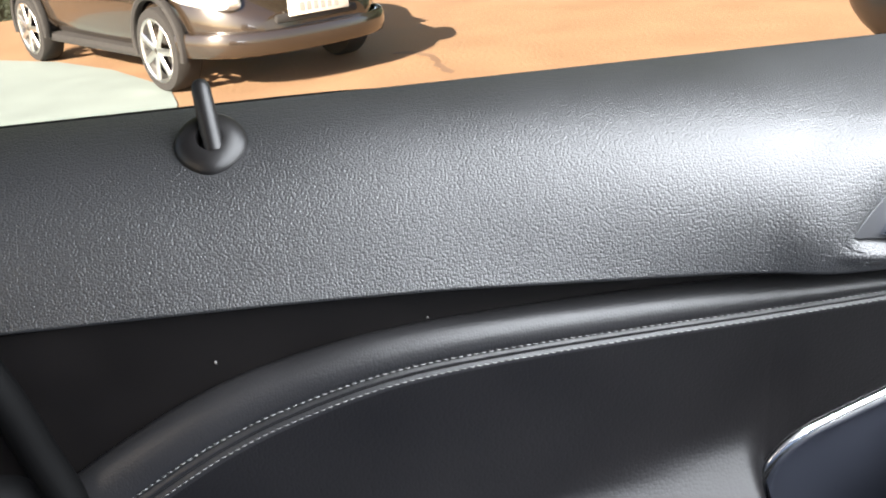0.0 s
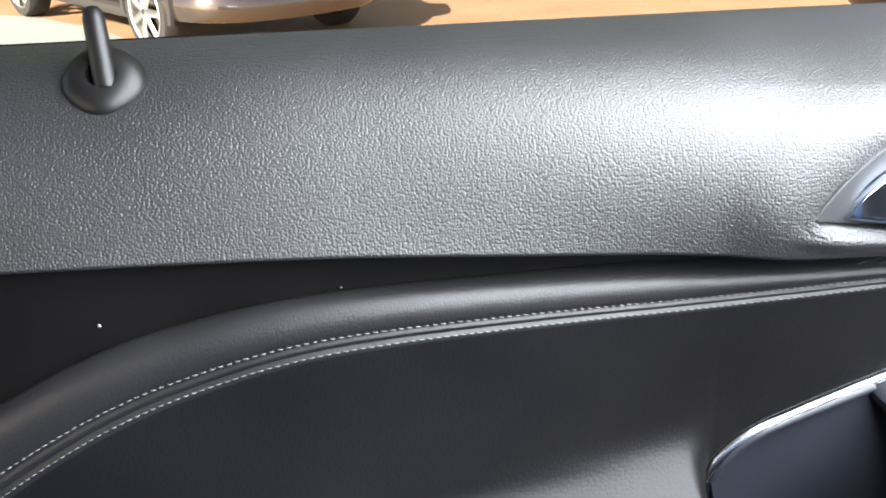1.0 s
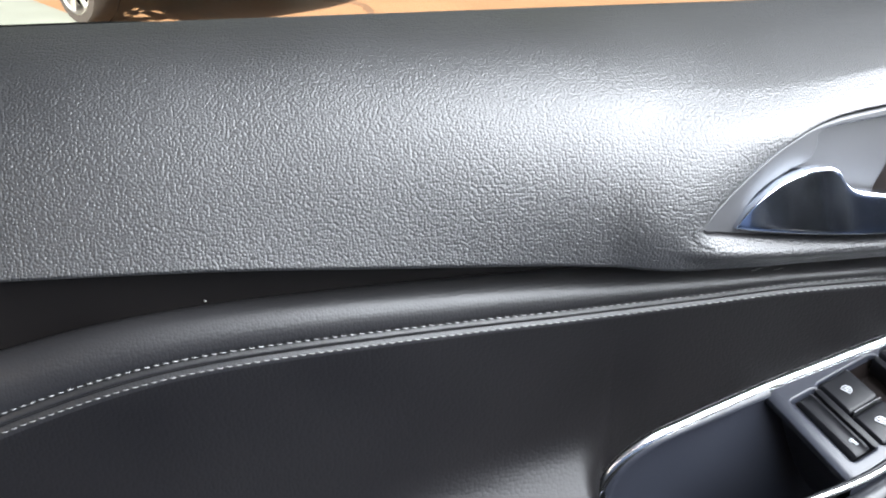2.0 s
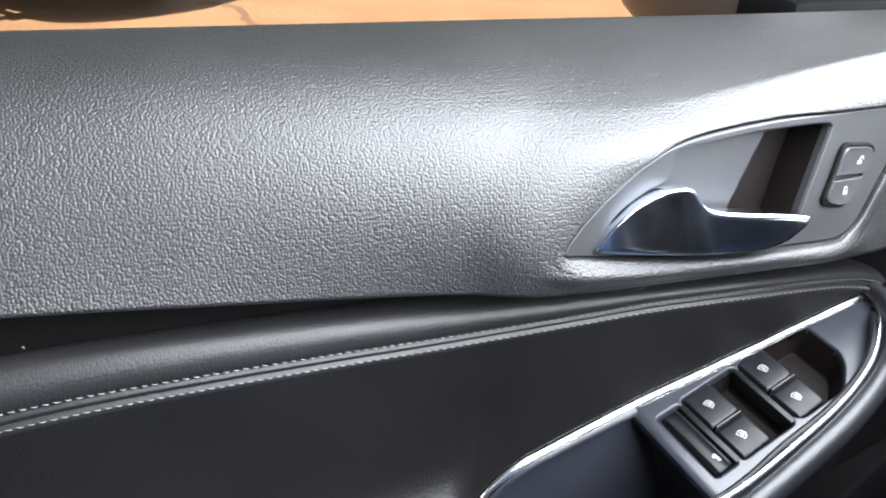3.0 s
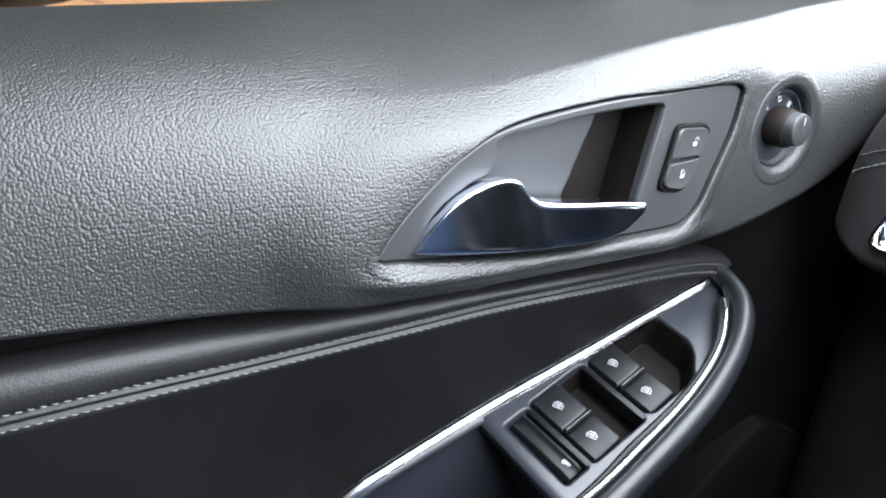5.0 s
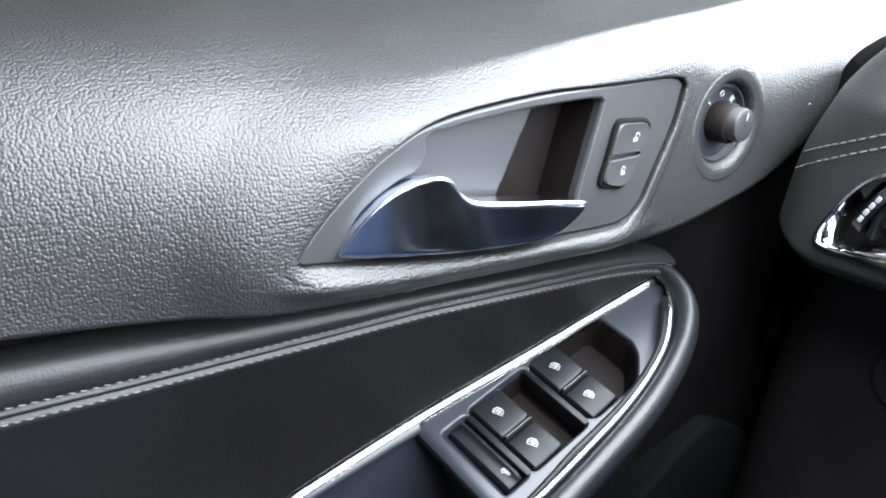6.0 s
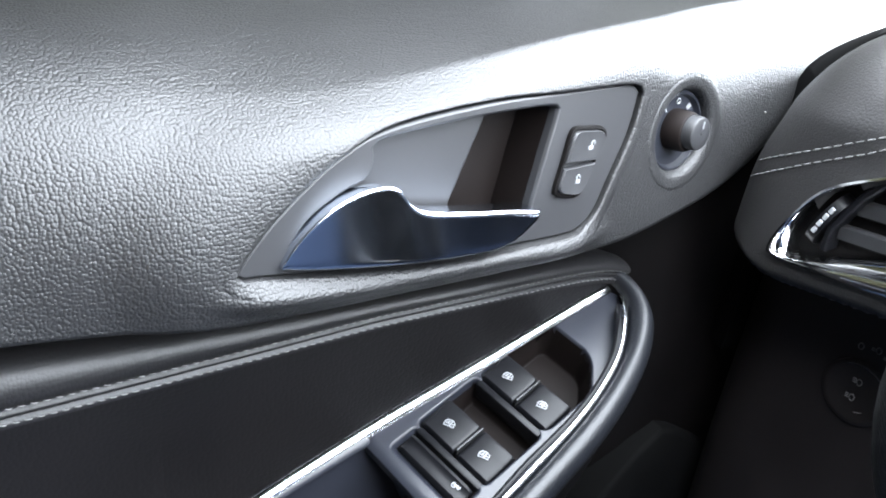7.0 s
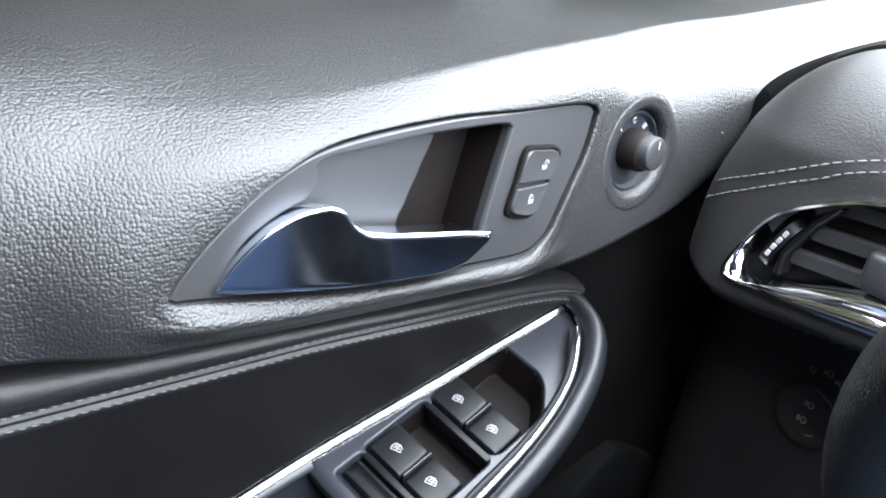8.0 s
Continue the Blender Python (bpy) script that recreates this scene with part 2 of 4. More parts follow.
# unseen trees, added to darken the door's reflections and block much sky
WOODS = material("dark_foliage", (0.016, 0.027, 0.012), 0.85, vary=0.5, vary_scale=1.5, bump=1.0, bump_scale=6, bump_depth=0.2)
bm = bmesh.new()
for k in range(300):
    own = bmesh.new()
    bmesh.ops.create_icosphere(own, subdivisions=3, radius=1.0)
    at, r = Vector((random.uniform(-22, 34), random.uniform(14.5, 19), 0)), random.uniform(1.8, 3.2)
    high = random.uniform(0.4, 31)
    for v in own.verts:
        n = noise.noise(v.co * 2.2 + at) * 0.35 + noise.noise(v.co * 6.0 + at) * 0.22
        v.co = v.co * (1 + n) * r
        v.co += at + Vector((0, 0, GROUND - FALL * at.y + high))
    me = bpy.data.meshes.new("tmp")
    own.to_mesh(me)
    own.free()
    bm.from_mesh(me)
    bpy.data.meshes.remove(me)
tagged(part("unseen_woods", bm, WOODS, sharp=0), "unseen dark green line of trees, added to darken reflections and block sky", "woods", kind="stuff")


def wall(name, label, mat, pts, depth):
    """A plain panel: a four-cornered face with a thickness."""
    a, b, c, d = [Vector(p) for p in pts]
    n = (b - a).cross(c - a).normalized() * depth
    tagged(part(name, loft([[a, b, c, d], [a + n, b + n, c + n, d + n]]), mat, smooth=False), label, "car cabin", kind="structure")


wall("ceiling", "dark grey fabric roof lining of the car", HEADLINER, [(-1.3, -1.0, 1.42), (0.14, -1.0, 1.42), (0.14, 0.57, 1.42), (-1.3, 0.57, 1.42)], 0.03)
# unseen rail, added to keep high sky off the upper door panel
wall("wall_sky_block_rail", "unseen dark rail above the driver's window, added to block high sky", TRIM, [(-1.3, 0.57, 1.29), (0.16, 0.57, 1.29), (0.12, 0.57, 1.43), (-1.3, 0.57, 1.43)], 0.05)
# unseen floor and far side are navy only to colour the lever's reflection
wall("floor", "unseen car floor, coloured dark blue for the lever's reflection", NAVY, [(-1.3, -1.05, 0.12), (1.5, -1.05, 0.12), (1.5, 0.60, 0.12), (-1.3, 0.60, 0.12)], -0.03)
wall("wall_passenger_side", "unseen far side of the cabin below its windows, blue for the lever's reflection", NAVY, [(-1.3, -1.0, 0.12), (1.5, -1.0, 0.12), (1.5, -1.0, 1.0), (-1.3, -1.0, 1.0)], 0.05)
# unseen pane, tinted so that the lever mirrors a dim blue sky
wall("window_passenger_side", "unseen far side window, tinted dark to dim the sky mirrored in the lever", TINT, [(-1.3, -1.02, 1.0), (0.9, -1.02, 1.0), (0.4, -1.02, 1.40), (-1.3, -1.02, 1.40)], 0.004)
wall("wall_rear", "dark rear of the cabin below the back window", TRIM, [(-1.3, -1.0, 0.12), (-1.3, 0.6, 0.12), (-1.3, 0.6, 1.04), (-1.3, -1.0, 1.04)], 0.05)
wall("wall_front", "dark bulkhead below the windscreen", TRIM, [(1.3, -1.0, 0.12), (1.3, 0.6, 0.12), (1.3, 0.6, 0.9), (1.3, -1.0, 0.9)], 0.05)
wall("wall_kick_panel", "dark kick panel ahead of the door", TRIM, [(0.60, 0.47, 0.12), (1.35, 0.47, 0.12), (1.35, 0.47, 0.93), (0.60, 0.47, 0.93)], 0.05)
wall("wall_rear_driver_side", "dark rear side of the cabin", TRIM, [(-1.3, 0.52, 0.12), (-0.30, 0.52, 0.12), (-0.30, 0.52, 1.0), (-1.3, 0.52, 1.0)], 0.05)


# ---- driver's door ----
door = thing("car_door", "black grained car door with leather armrest pad and chrome trim", "car door", (0.2, 0.47, 0.30))
door_at = Matrix.Translation((-0.2, -0.47, -0.30))


def dpart(name, bm, mat, label="", parent=None, **k):
    bm.transform(door_at)
    return part(name, bm, mat, parent or door, label, **k)


# bezel and lever lie in one upright plane that turns a little towards the windscreen
def face_y(x, z=0.945):
    return 0.368 + 0.09 * (x - 0.268) + 0.10 * (z - 0.945)


BEZEL = spline([(0.2745, 0.9265), (0.2866, 0.9410), (0.3030, 0.9540), (0.3181, 0.9633), (0.3409, 0.9712), (0.3947, 0.9756), (0.4400, 0.9755),
                (0.4800, 0.9752), (0.4925, 0.9728), (0.4935, 0.9680), (0.4885, 0.9500), (0.4773, 0.9290), (0.4690, 0.9140), (0.4600, 0.9072), (0.4480, 0.9052),
                (0.4071, 0.9080), (0.3639, 0.9118), (0.3203, 0.9178), (0.2840, 0.9237)], 120, closed=True).tolist()
KNOB_AT = (0.535, 0.945)

lip_y = smooth_curve((-0.25, 0.406), (-0.06, 0.402), (0.05, 0.395), (0.20, 0.3805), (0.27, 0.3715), (0.30, 0.3725), (0.35, 0.381), (0.43, 0.394), (0.50, 0.405), (0.54, 0.4115), (0.62, 0.424), (0.80, 0.440))
lip_z = smooth_curve((-0.25, 0.927), (-0.06, 0.921), (0.05, 0.918), (0.13, 0.914), (0.236, 0.909), (0.324, 0.903), (0.409, 0.897), (0.482, 0.8935), (0.554, 0.902), (0.594, 0.910), (0.628, 0.920), (0.672, 0.932), (0.80, 0.945), (0.95, 0.955))
low_y = smooth_curve((-0.06, 0.020), (0.06, 0.021), (0.13, 0.015), (0.25, 0.001), (0.5, 0.0))
mid_y = smooth_curve((-0.06, 0.036), (0.06, 0.029), (0.25, 0.012), (0.5, 0.010))
belt_z = smooth_curve((-0.25, 1.005), (0.30, 1.004), (0.45, 1.0035), (0.60, 1.004), (0.70, 1.0095), (0.95, 1.030))
crease_z = smooth_curve((0.24, 0.969), (0.30, 0.979), (0.345, 0.986), (0.395, 0.992), (0.455, 0.998), (0.50, 1.0015), (0.55, 1.003), (0.60, 1.0035), (0.65, 1.005), (0.708, 1.0085), (0.8, 1.015), (0.95, 1.024))
rim_z = smooth_curve((0.25, 0.920), (0.27, 0.9175), (0.32, 0.9115), (0.40, 0.9045), (0.45, 0.900), (0.50, 0.905))


CREASE = 52 / 84
# the height below which the front of the panel rolls under, towards the dash
roll_z = smooth_curve((0.50, 0.890), (0.554, 0.905), (0.60, 0.926), (0.64, 0.946), (0.68, 0.964), (0.75, 0.982), (0.95, 0.995))


def upper(x, s):
    """The upper panel's face at the length x, from its lower lip (s = 0) to the window's edge (s = 1).
    Its rear is one soft swell; its front is an upright face that leans back to a crease, with a shelf above."""
    y0, z0, z3 = lip_y(x), lip_z(x), belt_z(x)
    span = z3 - z0
    py = (y0, y0 + low_y(x), y0 + mid_y(x), 0.500)
    pz = (z0, z0 + 0.50 * span, z3 - 0.05 * span, z3)
    b = ((1 - s) ** 3, 3 * s * (1 - s) ** 2, 3 * s * s * (1 - s), s ** 3)
    y, z = sum(p * q for p, q in zip(py, b)), sum(p * q for p, q in zip(pz, b))
    g = step((x - 0.225) / 0.24)
    if g > 0:
        zc = crease_z(x)
        far = step((x - 0.485) / 0.14)
        amp, wide = 0.0135 + 0.0215 * far, 0.026 + 0.066 * far
        lean = lambda h: amp * max(0.0, (h - zc + wide) / wide) ** 1.75
        if s <= CREASE:
            z2 = z0 + (zc - z0) * s / CREASE
            y2 = face_y(x, z2) - 0.0012 + lean(z2)
        else:
            f = (s - CREASE) / (1 - CREASE)
            yf = face_y(x, zc) - 0.0012
            z2, y2 = zc + (z3 - zc) * (0.45 * f + 0.55 * f * f), yf + lean(zc) + (0.500 - yf - lean(zc)) * f
        y, z = y * (1 - g) + y2 * g, z * (1 - g) + z2 * g
    if x > 0.50:
        d = min(0.045, max(0.0, roll_z(x) - z))
        y += 14 * d * d * step((x - 0.50) / 0.06)
    if 0.20 < x < 0.64:
        d = 0.0 if inside(x, z, BEZEL) else nearest(x, z, BEZEL)
        k = max(0.0, math.hypot(x - KNOB_AT[0], z - KNOB_AT[1]) - 0.032)
        w = max((1 - step(d / 0.045)) * (1 - step((z - 0.964) / 0.030)), 1 - step(k / 0.006))
        y = y * (1 - w) + (face_y(0.24 + 0.5 * (x - 0.24 + math.hypot(x - 0.24, 0.05)), z) - 0.0012) * w
        rim = step((x - 0.258) / 0.03) * (1 - step((x - 0.44) / 0.05))
        y -= 0.0052 * rim * math.exp(-((z - rim_z(x)) / 0.0048) ** 2)
    return y, z


def grid(fn, us, vs, keep=None):
    bm = bmesh.new()
    rows = [[fn(u, v) for v in vs] for u in us]
    vv = [[bm.verts.new(p) for p in r] for r in rows]
    for i in range(len(us) - 1):
        for j in range(len(vs) - 1):
            c = [(rows[i + a][j + b]) for a, b in ((0, 0), (1, 0), (1, 1), (0, 1))]
            if keep is None or keep(sum(p[0] for p in c) / 4, sum(p[1] for p in c) / 4, sum(p[2] for p in c) / 4):
                bm.faces.new((vv[i][j], vv[i + 1][j], vv[i + 1][j + 1], vv[i][j + 1]))
    bmesh.ops.delete(bm, geom=[v for v in bm.verts if not v.link_faces], context="VERTS")
    return bm


def upper_keep(x, y, z):
    return not (y < 0.42 and 0.26 < x < 0.6 and (inside(x, z, BEZEL) or nearest(x, z, BEZEL) < 0.0035 or math.hypot(x - KNOB_AT[0], z - KNOB_AT[1]) < 0.0270))


def surface_y(x, z):
    """The face's y at a height."""
    a, b = 0.0, 1.0
    for _ in range(18):
        m = (a + b) / 2
        a, b = (m, b) if upper(x, m)[1] < z else (a, m)
    return upper(x, a)[0]


def upper_ring(x, v):
    """v below 0: the curl under the lip; 0 to 1: the face; above 1: the way down behind the window's edge."""
    if v < 0:
        y, z = upper(x, 0)
        return (x, y + 0.045 * -v, z - 0.004 * math.sin(math.pi * -v) + 0.006 * v * v)
    if v > 1:
        y, z = upper(x, 1)
        return (x, y + 0.012 * math.sin((v - 1) * math.pi / 2), z - 0.05 * (v - 1) ** 2)
    return (x, *upper(x, v))


vs = [-1, -0.7, -0.4, -0.2, -0.1, -0.04] + [i / 84 for i in range(85)] + [1.1, 1.3, 1.6, 2.0]
us = np.arange(-0.26, 0.9401, 0.003).tolist()
bm = grid(upper_ring, us, vs, upper_keep)
# rolled edge round the handle's opening
ring_p = np.array(BEZEL)
ring_t = np.roll(ring_p, -1, 0) - np.roll(ring_p, 1, 0)
ring_t /= np.linalg.norm(ring_t, axis=1)[:, None]
ring_n = np.stack([ring_t[:, 1], -ring_t[:, 0]], 1)
if not inside(*(ring_p[5] - ring_n[5] * 0.002), BEZEL):
    ring_n = -ring_n
ring_n = sum(np.roll(ring_n, k, 0) for k in range(-3, 4))
ring_n /= np.linalg.norm(ring_n, axis=1)[:, None]
secs = []
for off, sink in ((0.0075, 0.0006), (0.0068, 0.0), (0.0045, 0.0), (0.0022, 0.0), (0.0012, 0.0001), (0.0007, 0.0005), (0.0005, 0.0014), (0.0004, 0.006)):
    sec = []
    for p, n in zip(ring_p, ring_n):
        x, z = p + n * off
        sec.append((x, surface_y(x, z) + sink, z))
    secs.append(sec)
loft(secs, caps=False, bm=bm)
# rolled edge round the mirror knob's well
secs = []
for r, sink in ((0.0318, 0.0006), (0.0311, -0.0001), (0.0290, -0.0001), (0.0262, 0.0), (0.0248, 0.0005), (0.0236, 0.0015), (0.0226, 0.0031), (0.0220, 0.0050), (0.0218, 0.0080)):
    sec = []
    for i in range(64):
        x, z = KNOB_AT[0] + r * math.cos(2 * math.pi * i / 64), KNOB_AT[1] + r * math.sin(2 * math.pi * i / 64)
        sec.append((x, surface_y(x, z) + sink, z))
    secs.append(sec)
loft(secs, caps=False, bm=bm)
upper_panel = dpart("upper_panel", bm, GRAIN, "pebble-grained black vinyl upper door panel", sharp=0)

# weatherstrip along the window's edge
path = [(x, 0.511, belt_z(x) - 0.0035 - 0.006 * step(x / 0.15)) for x in np.linspace(-0.26, 0.56, 40)]
dpart("window_seal", sweep(path, disc(10, 0.0045, 0.0024), up=(0, 0, 1)), RUBBER, "black rubber window seal")

# recessed dark panel behind the upper lip
recess_y = smooth_curve((0.28, 0.4105), (0.42, 0.430), (0.535, 0.430), (0.60, 0.413), (0.95, 0.413))
dpart("recessed_panel", loft([[(x, 0.440, 0.935), (x, recess_y(x) + 0.002, 0.919), (x, recess_y(x), 0.90), (x, recess_y(x), 0.80), (x, recess_y(x), 0.62), (x, 0.46, 0.62), (x, 0.46, 0.935)]
                              for x in np.linspace(-0.26, 0.95, 50)]), MATTE, "dull black recessed panel")
dpart("door_shell", box(-0.26, 0.95, 0.462, 0.60, 0.30, 0.975, 0.015), TRIM, "dark outer shell of the door")

# padded lower corner of the door, ahead of the armrest
low = [(0.52, 0.560), (0.53, 0.650), (0.585, 0.700), (0.607, 0.712), (0.622, 0.706), (0.660, 0.682), (0.669, 0.668), (0.671, 0.600), (0.671, 0.560)]
bm = loft([[(x, y, z) for x, z in low] for y in (0.45, 0.405)] + [[(0.598 + (x - 0.598) * k, y, 0.632 + (z - 0.632) * k) for x, z in low] for k, y in ((0.98, 0.402), (0.94, 0.4005), (0.5, 0.400))])
dpart("lower_panel", bm, RUBBER, "dark grey lower door panel ahead of the armrest", sharp=40)

# lint caught in the recess
for px, pz, r in ((-0.0635, 0.8880, 0.0010), (0.0515, 0.8957, 0.0007)):
    bm = bmesh.new()
    bmesh.ops.create_icosphere(bm, subdivisions=1, radius=r)
    for v in bm.verts:
        v.co = v.co * random.uniform(0.6, 1.2) + Vector((px, 0.4095, pz))
    dpart("lint", bm, DUST, "pale speck of lint")

# ---- armrest pad: a padded roll, a double seam, and the leather face below it ----
LEAN_FROM = Vector((0.165, 0.115, 1.07))


def lean_out(p):
    """The armrest's front end lies a little further out and lower than a straight run would."""
    p = Vector(p)
    return tuple(LEAN_FROM + (p - LEAN_FROM) * (1 + 0.030 * step((p.x - 0.39) / 0.13)))


PAD = spline([(-0.185, 0.806), (-0.140, 0.838), (-0.098, 0.861), (-0.069, 0.8735), (-0.040, 0.8825), (0.002, 0.8905), (0.045, 0.8942), (0.105, 0.8952), (0.20, 0.8935),
              (0.30, 0.8875), (0.393, 0.8822), (0.460, 0.8786), (0.492, 0.8750), (0.510, 0.8710), (0.5215, 0.8665)], 220)
pad_roll = smooth_curve((-0.15, 1.60), (-0.05, 1.42), (0.05, 1.12), (0.20, 1.03), (0.30, 0.72), (0.36, 0.52), (0.46, 0.45), (0.515, 0.36))
pad_seam = smooth_curve((-0.15, 1.35), (0.0, 1.15), (0.10, 1.0), (0.30, 0.80), (0.50, 0.70))
PAD_SHAPE = [(0.0045, 0.416), (0.0015, 0.4115), (0.0002, 0.4085), (0.0, 0.4045), (0.002, 0.3995), (0.005, 0.3962), (0.009, 0.3940), (0.013, 0.3935), (0.0155, 0.3940),
             (0.0166, 0.3947), (0.0175, 0.3963), (0.0184, 0.3963), (0.0190, 0.3952), (0.0200, 0.3948), (0.0210, 0.3952), (0.0216, 0.3965), (0.0225, 0.3965),
             (0.0233, 0.3952), (0.0250, 0.3948), (0.0275, 0.3952)]


def pad_frame(i):
    a, b = PAD[max(i - 1, 0)], PAD[min(i + 1, len(PAD) - 1)]
    t = (b - a) / np.linalg.norm(b - a)
    return PAD[i], t, np.array([t[1], -t[0]])


def pad_point(i, d, y):
    p, t, n = pad_frame(i)
    q = p + n * (min(d, 0.016) * pad_roll(p[0]) + max(d - 0.016, 0) * pad_seam(p[0]))
    return lean_out((q[0], y, q[1]))


secs = [[pad_point(i, d, y) for d, y in PAD_SHAPE] for i in range(len(PAD))]
pad = dpart("armrest_pad", loft(secs, closed_ring=False, caps=False), ROLL, "padded black leather roll with a double seam, coloured lighter as lit", sharp=0)

bm = bmesh.new()
for row_d, row_y in ((0.0160, 0.3939), (0.0240, 0.3947)):
    line = np.array([pad_point(i, row_d, row_y) for i in range(len(PAD))])
    run = np.concatenate([[0], np.cumsum(np.linalg.norm(np.diff(line, axis=0), axis=1))])
    for k in range(int(run[-1] / 0.0042)):
        c0, c1 = k * 0.0042 + 0.0004, k * 0.0042 + 0.0031
        p0, p1 = [Vector([np.interp(c, run, line[:, q]) for q in range(3)]) for c in (c0, c1)]
        t = (p1 - p0).normalized()
        side = t.cross(Vector((0, 1, 0)))
        skew = side * 0.0002
        secs = []
        for f, w in ((0, 0.35), (0.2, 0.9), (0.5, 1.0), (0.8, 0.9), (1.0, 0.35)):
            c = p0.lerp(p1, f) + skew * (1 - 2 * f) + Vector((0, -0.0004 * math.sin(math.pi * f) + 0.0003, 0))
            secs.append([c + side * (0.00031 * w * math.cos(a)) + Vector((0, 0.00028 * w * math.sin(a), 0)) for a in (0, 1.05, 2.09, 3.14, 4.19, 5.24)])
        loft(secs, bm=bm)
tagged(dpart("stitching", bm, THREAD, "two rows of pale grey stitches", parent=pad), kind="stuff")

# pale scuffs on top of the roll, a speck on the front of the upper panel
for x0, x1, d0, d1 in ((0.326, 0.336, 0.0035, 0.0012), (0.333, 0.349, 0.0020, 0.0004), (0.340, 0.346, 0.0034, 0.0026)):
    line = []
    for f in np.linspace(0, 1, 7):
        i = int(np.argmin(np.abs(PAD[:, 0] - (x0 + (x1 - x0) * f))))
        d = d0 + (d1 - d0) * f
        line.append(Vector(pad_point(i, d, float(np.interp(d, (0.0, 0.002, 0.005), (0.4045, 0.3995, 0.3962))) - 0.0001)))
    dpart("scuff", sweep(line, disc(5, 0.00025, 0.00015), up=(0, -1, 0), taper=lambda f: 0.3 + 0.7 * math.sin(math.pi * f)), THREAD, "pale scuff mark")
bm = bmesh.new()
bmesh.ops.create_icosphere(bm, subdivisions=1, radius=0.0007)
bmesh.ops.translate(bm, verts=bm.verts[:], vec=(0.626, surface_y(0.626, 0.9445) - 0.0004, 0.9445))
dpart("lint", bm, DUST, "pale speck of lint")

# chrome trim: from the front tip back along the leather, down round the pull cup, and forward along the inner edge
SP = Vector((0.433, 0.388, 0.819))


def plane_z(x, y):
    return SP.z + 0.217 * (x - SP.x) + 0.28 * (y - SP.y)


OUTER = [(0.5325, 0.4074, 0.8476), (0.4820, 0.4054, 0.8358), (0.4390, 0.4031, 0.8258), (0.3980, 0.4011, 0.8165), (0.3600, 0.3992, 0.8080), (0.3250, 0.3970, 0.7990), (0.2990, 0.3952, 0.7920),
         (0.2800, 0.3945, 0.7855), (0.2655, 0.3945, 0.7758), (0.2565, 0.3940, 0.7645), (0.2520, 0.3940, 0.7520), (0.2510, 0.393, 0.7380)]
INNER = [(0.2550, 0.385, 0.7180), (0.2640, 0.360, 0.7160), (0.280, 0.338, 0.7300), (0.310, 0.3245, plane_z(0.310, 0.3245) + 0.010)]
INNER += [(x, y, plane_z(x, y) + (0.012 if y < 0.38 else 0.0065 if y < 0.395 else 0.0028)) for x, y in ((0.365, 0.3265), (0.408, 0.3350), (0.452, 0.3465), (0.485, 0.3610), (0.505, 0.3775), (0.5190, 0.3920), (0.5270, 0.4010))]
LOOP = spline(OUTER + INNER, 200, closed=True)
TRIM_SHAPE = [(-0.0030, -0.0024), (-0.0030, -0.0004), (-0.0027, 0.0003), (-0.0014, 0.0009), (0.0, 0.0011), (0.0014, 0.0009), (0.0026, 0.0002), (0.0030, -0.0006), (0.0030, -0.0024)]
loop_mid = Vector((0.40, 0.365, 0.80))
dpart("chrome_trim", sweep(LOOP, TRIM_SHAPE, up=(0, -0.70, 0.71), closed=True, taper=lambda f: 1.0 - 0.6 * step((0.399 - LOOP[round(f * 199)][1]) / 0.012) * step((LOOP[round(f * 199)][0] - 0.27) / 0.03)), BRUSHED, "bright chrome strip round switches and pull cup")
# grey inner step beside the chrome


def toward(p, d):
    v = np.array(loop_mid) - p
    v[2] *= 0.35
    return p + v / np.linalg.norm(v) * d


step_path = [toward(p, 0.0042) - np.array((0, 0, 0.0022)) for p in LOOP if p[1] < 0.392 and p[0] > 0.275]
dpart("trim_step", sweep(step_path, [(-0.0024, -0.0014), (-0.0020, 0.0006), (0.0, 0.0012), (0.0020, 0.0006), (0.0024, -0.0014)], up=(0, -0.75, 0.66)), KEY, "dark inner step of the trim")

bevel_path = [toward(p, 0.0050) - np.array((0, 0, 0.0014)) for p in LOOP if p[1] > 0.3925 and p[0] < 0.352]
dpart("trim_bevel", sweep(bevel_path, [(-0.0026, -0.0016), (-0.0022, 0.0002), (0.0, 0.0010), (0.0022, 0.0002), (0.0026, -0.0016)], up=(0, -0.80, 0.60)), PANEL, "satin grey bevel along the pull cup")

# leather face below the seam; it swells into the armrest's ledge behind the pull cup
ledge_z = smooth_curve((-0.2, 0.72), (0.0, 0.752), (0.104, 0.772), (0.155, 0.779), (0.208, 0.788), (0.255, 0.794), (0.30, 0.796))
CUP_SIDE = [(p[0], p[2]) for p in spline(OUTER, 60)]
SIDE_POLY = CUP_SIDE + [(0.2510, 0.60), (0.62, 0.60), (0.62, 0.8468)]
seam_x = np.array([pad_point(i, 0.0262, 0.395)[0] for i in range(len(PAD))])
seam_ys = np.array([pad_point(i, 0.0262, 0.395)[1] for i in range(len(PAD))])
seam_zs = np.array([pad_point(i, 0.0262, 0.395)[2] for i in range(len(PAD))])


STRIP = spline(OUTER, 90)[::-1]


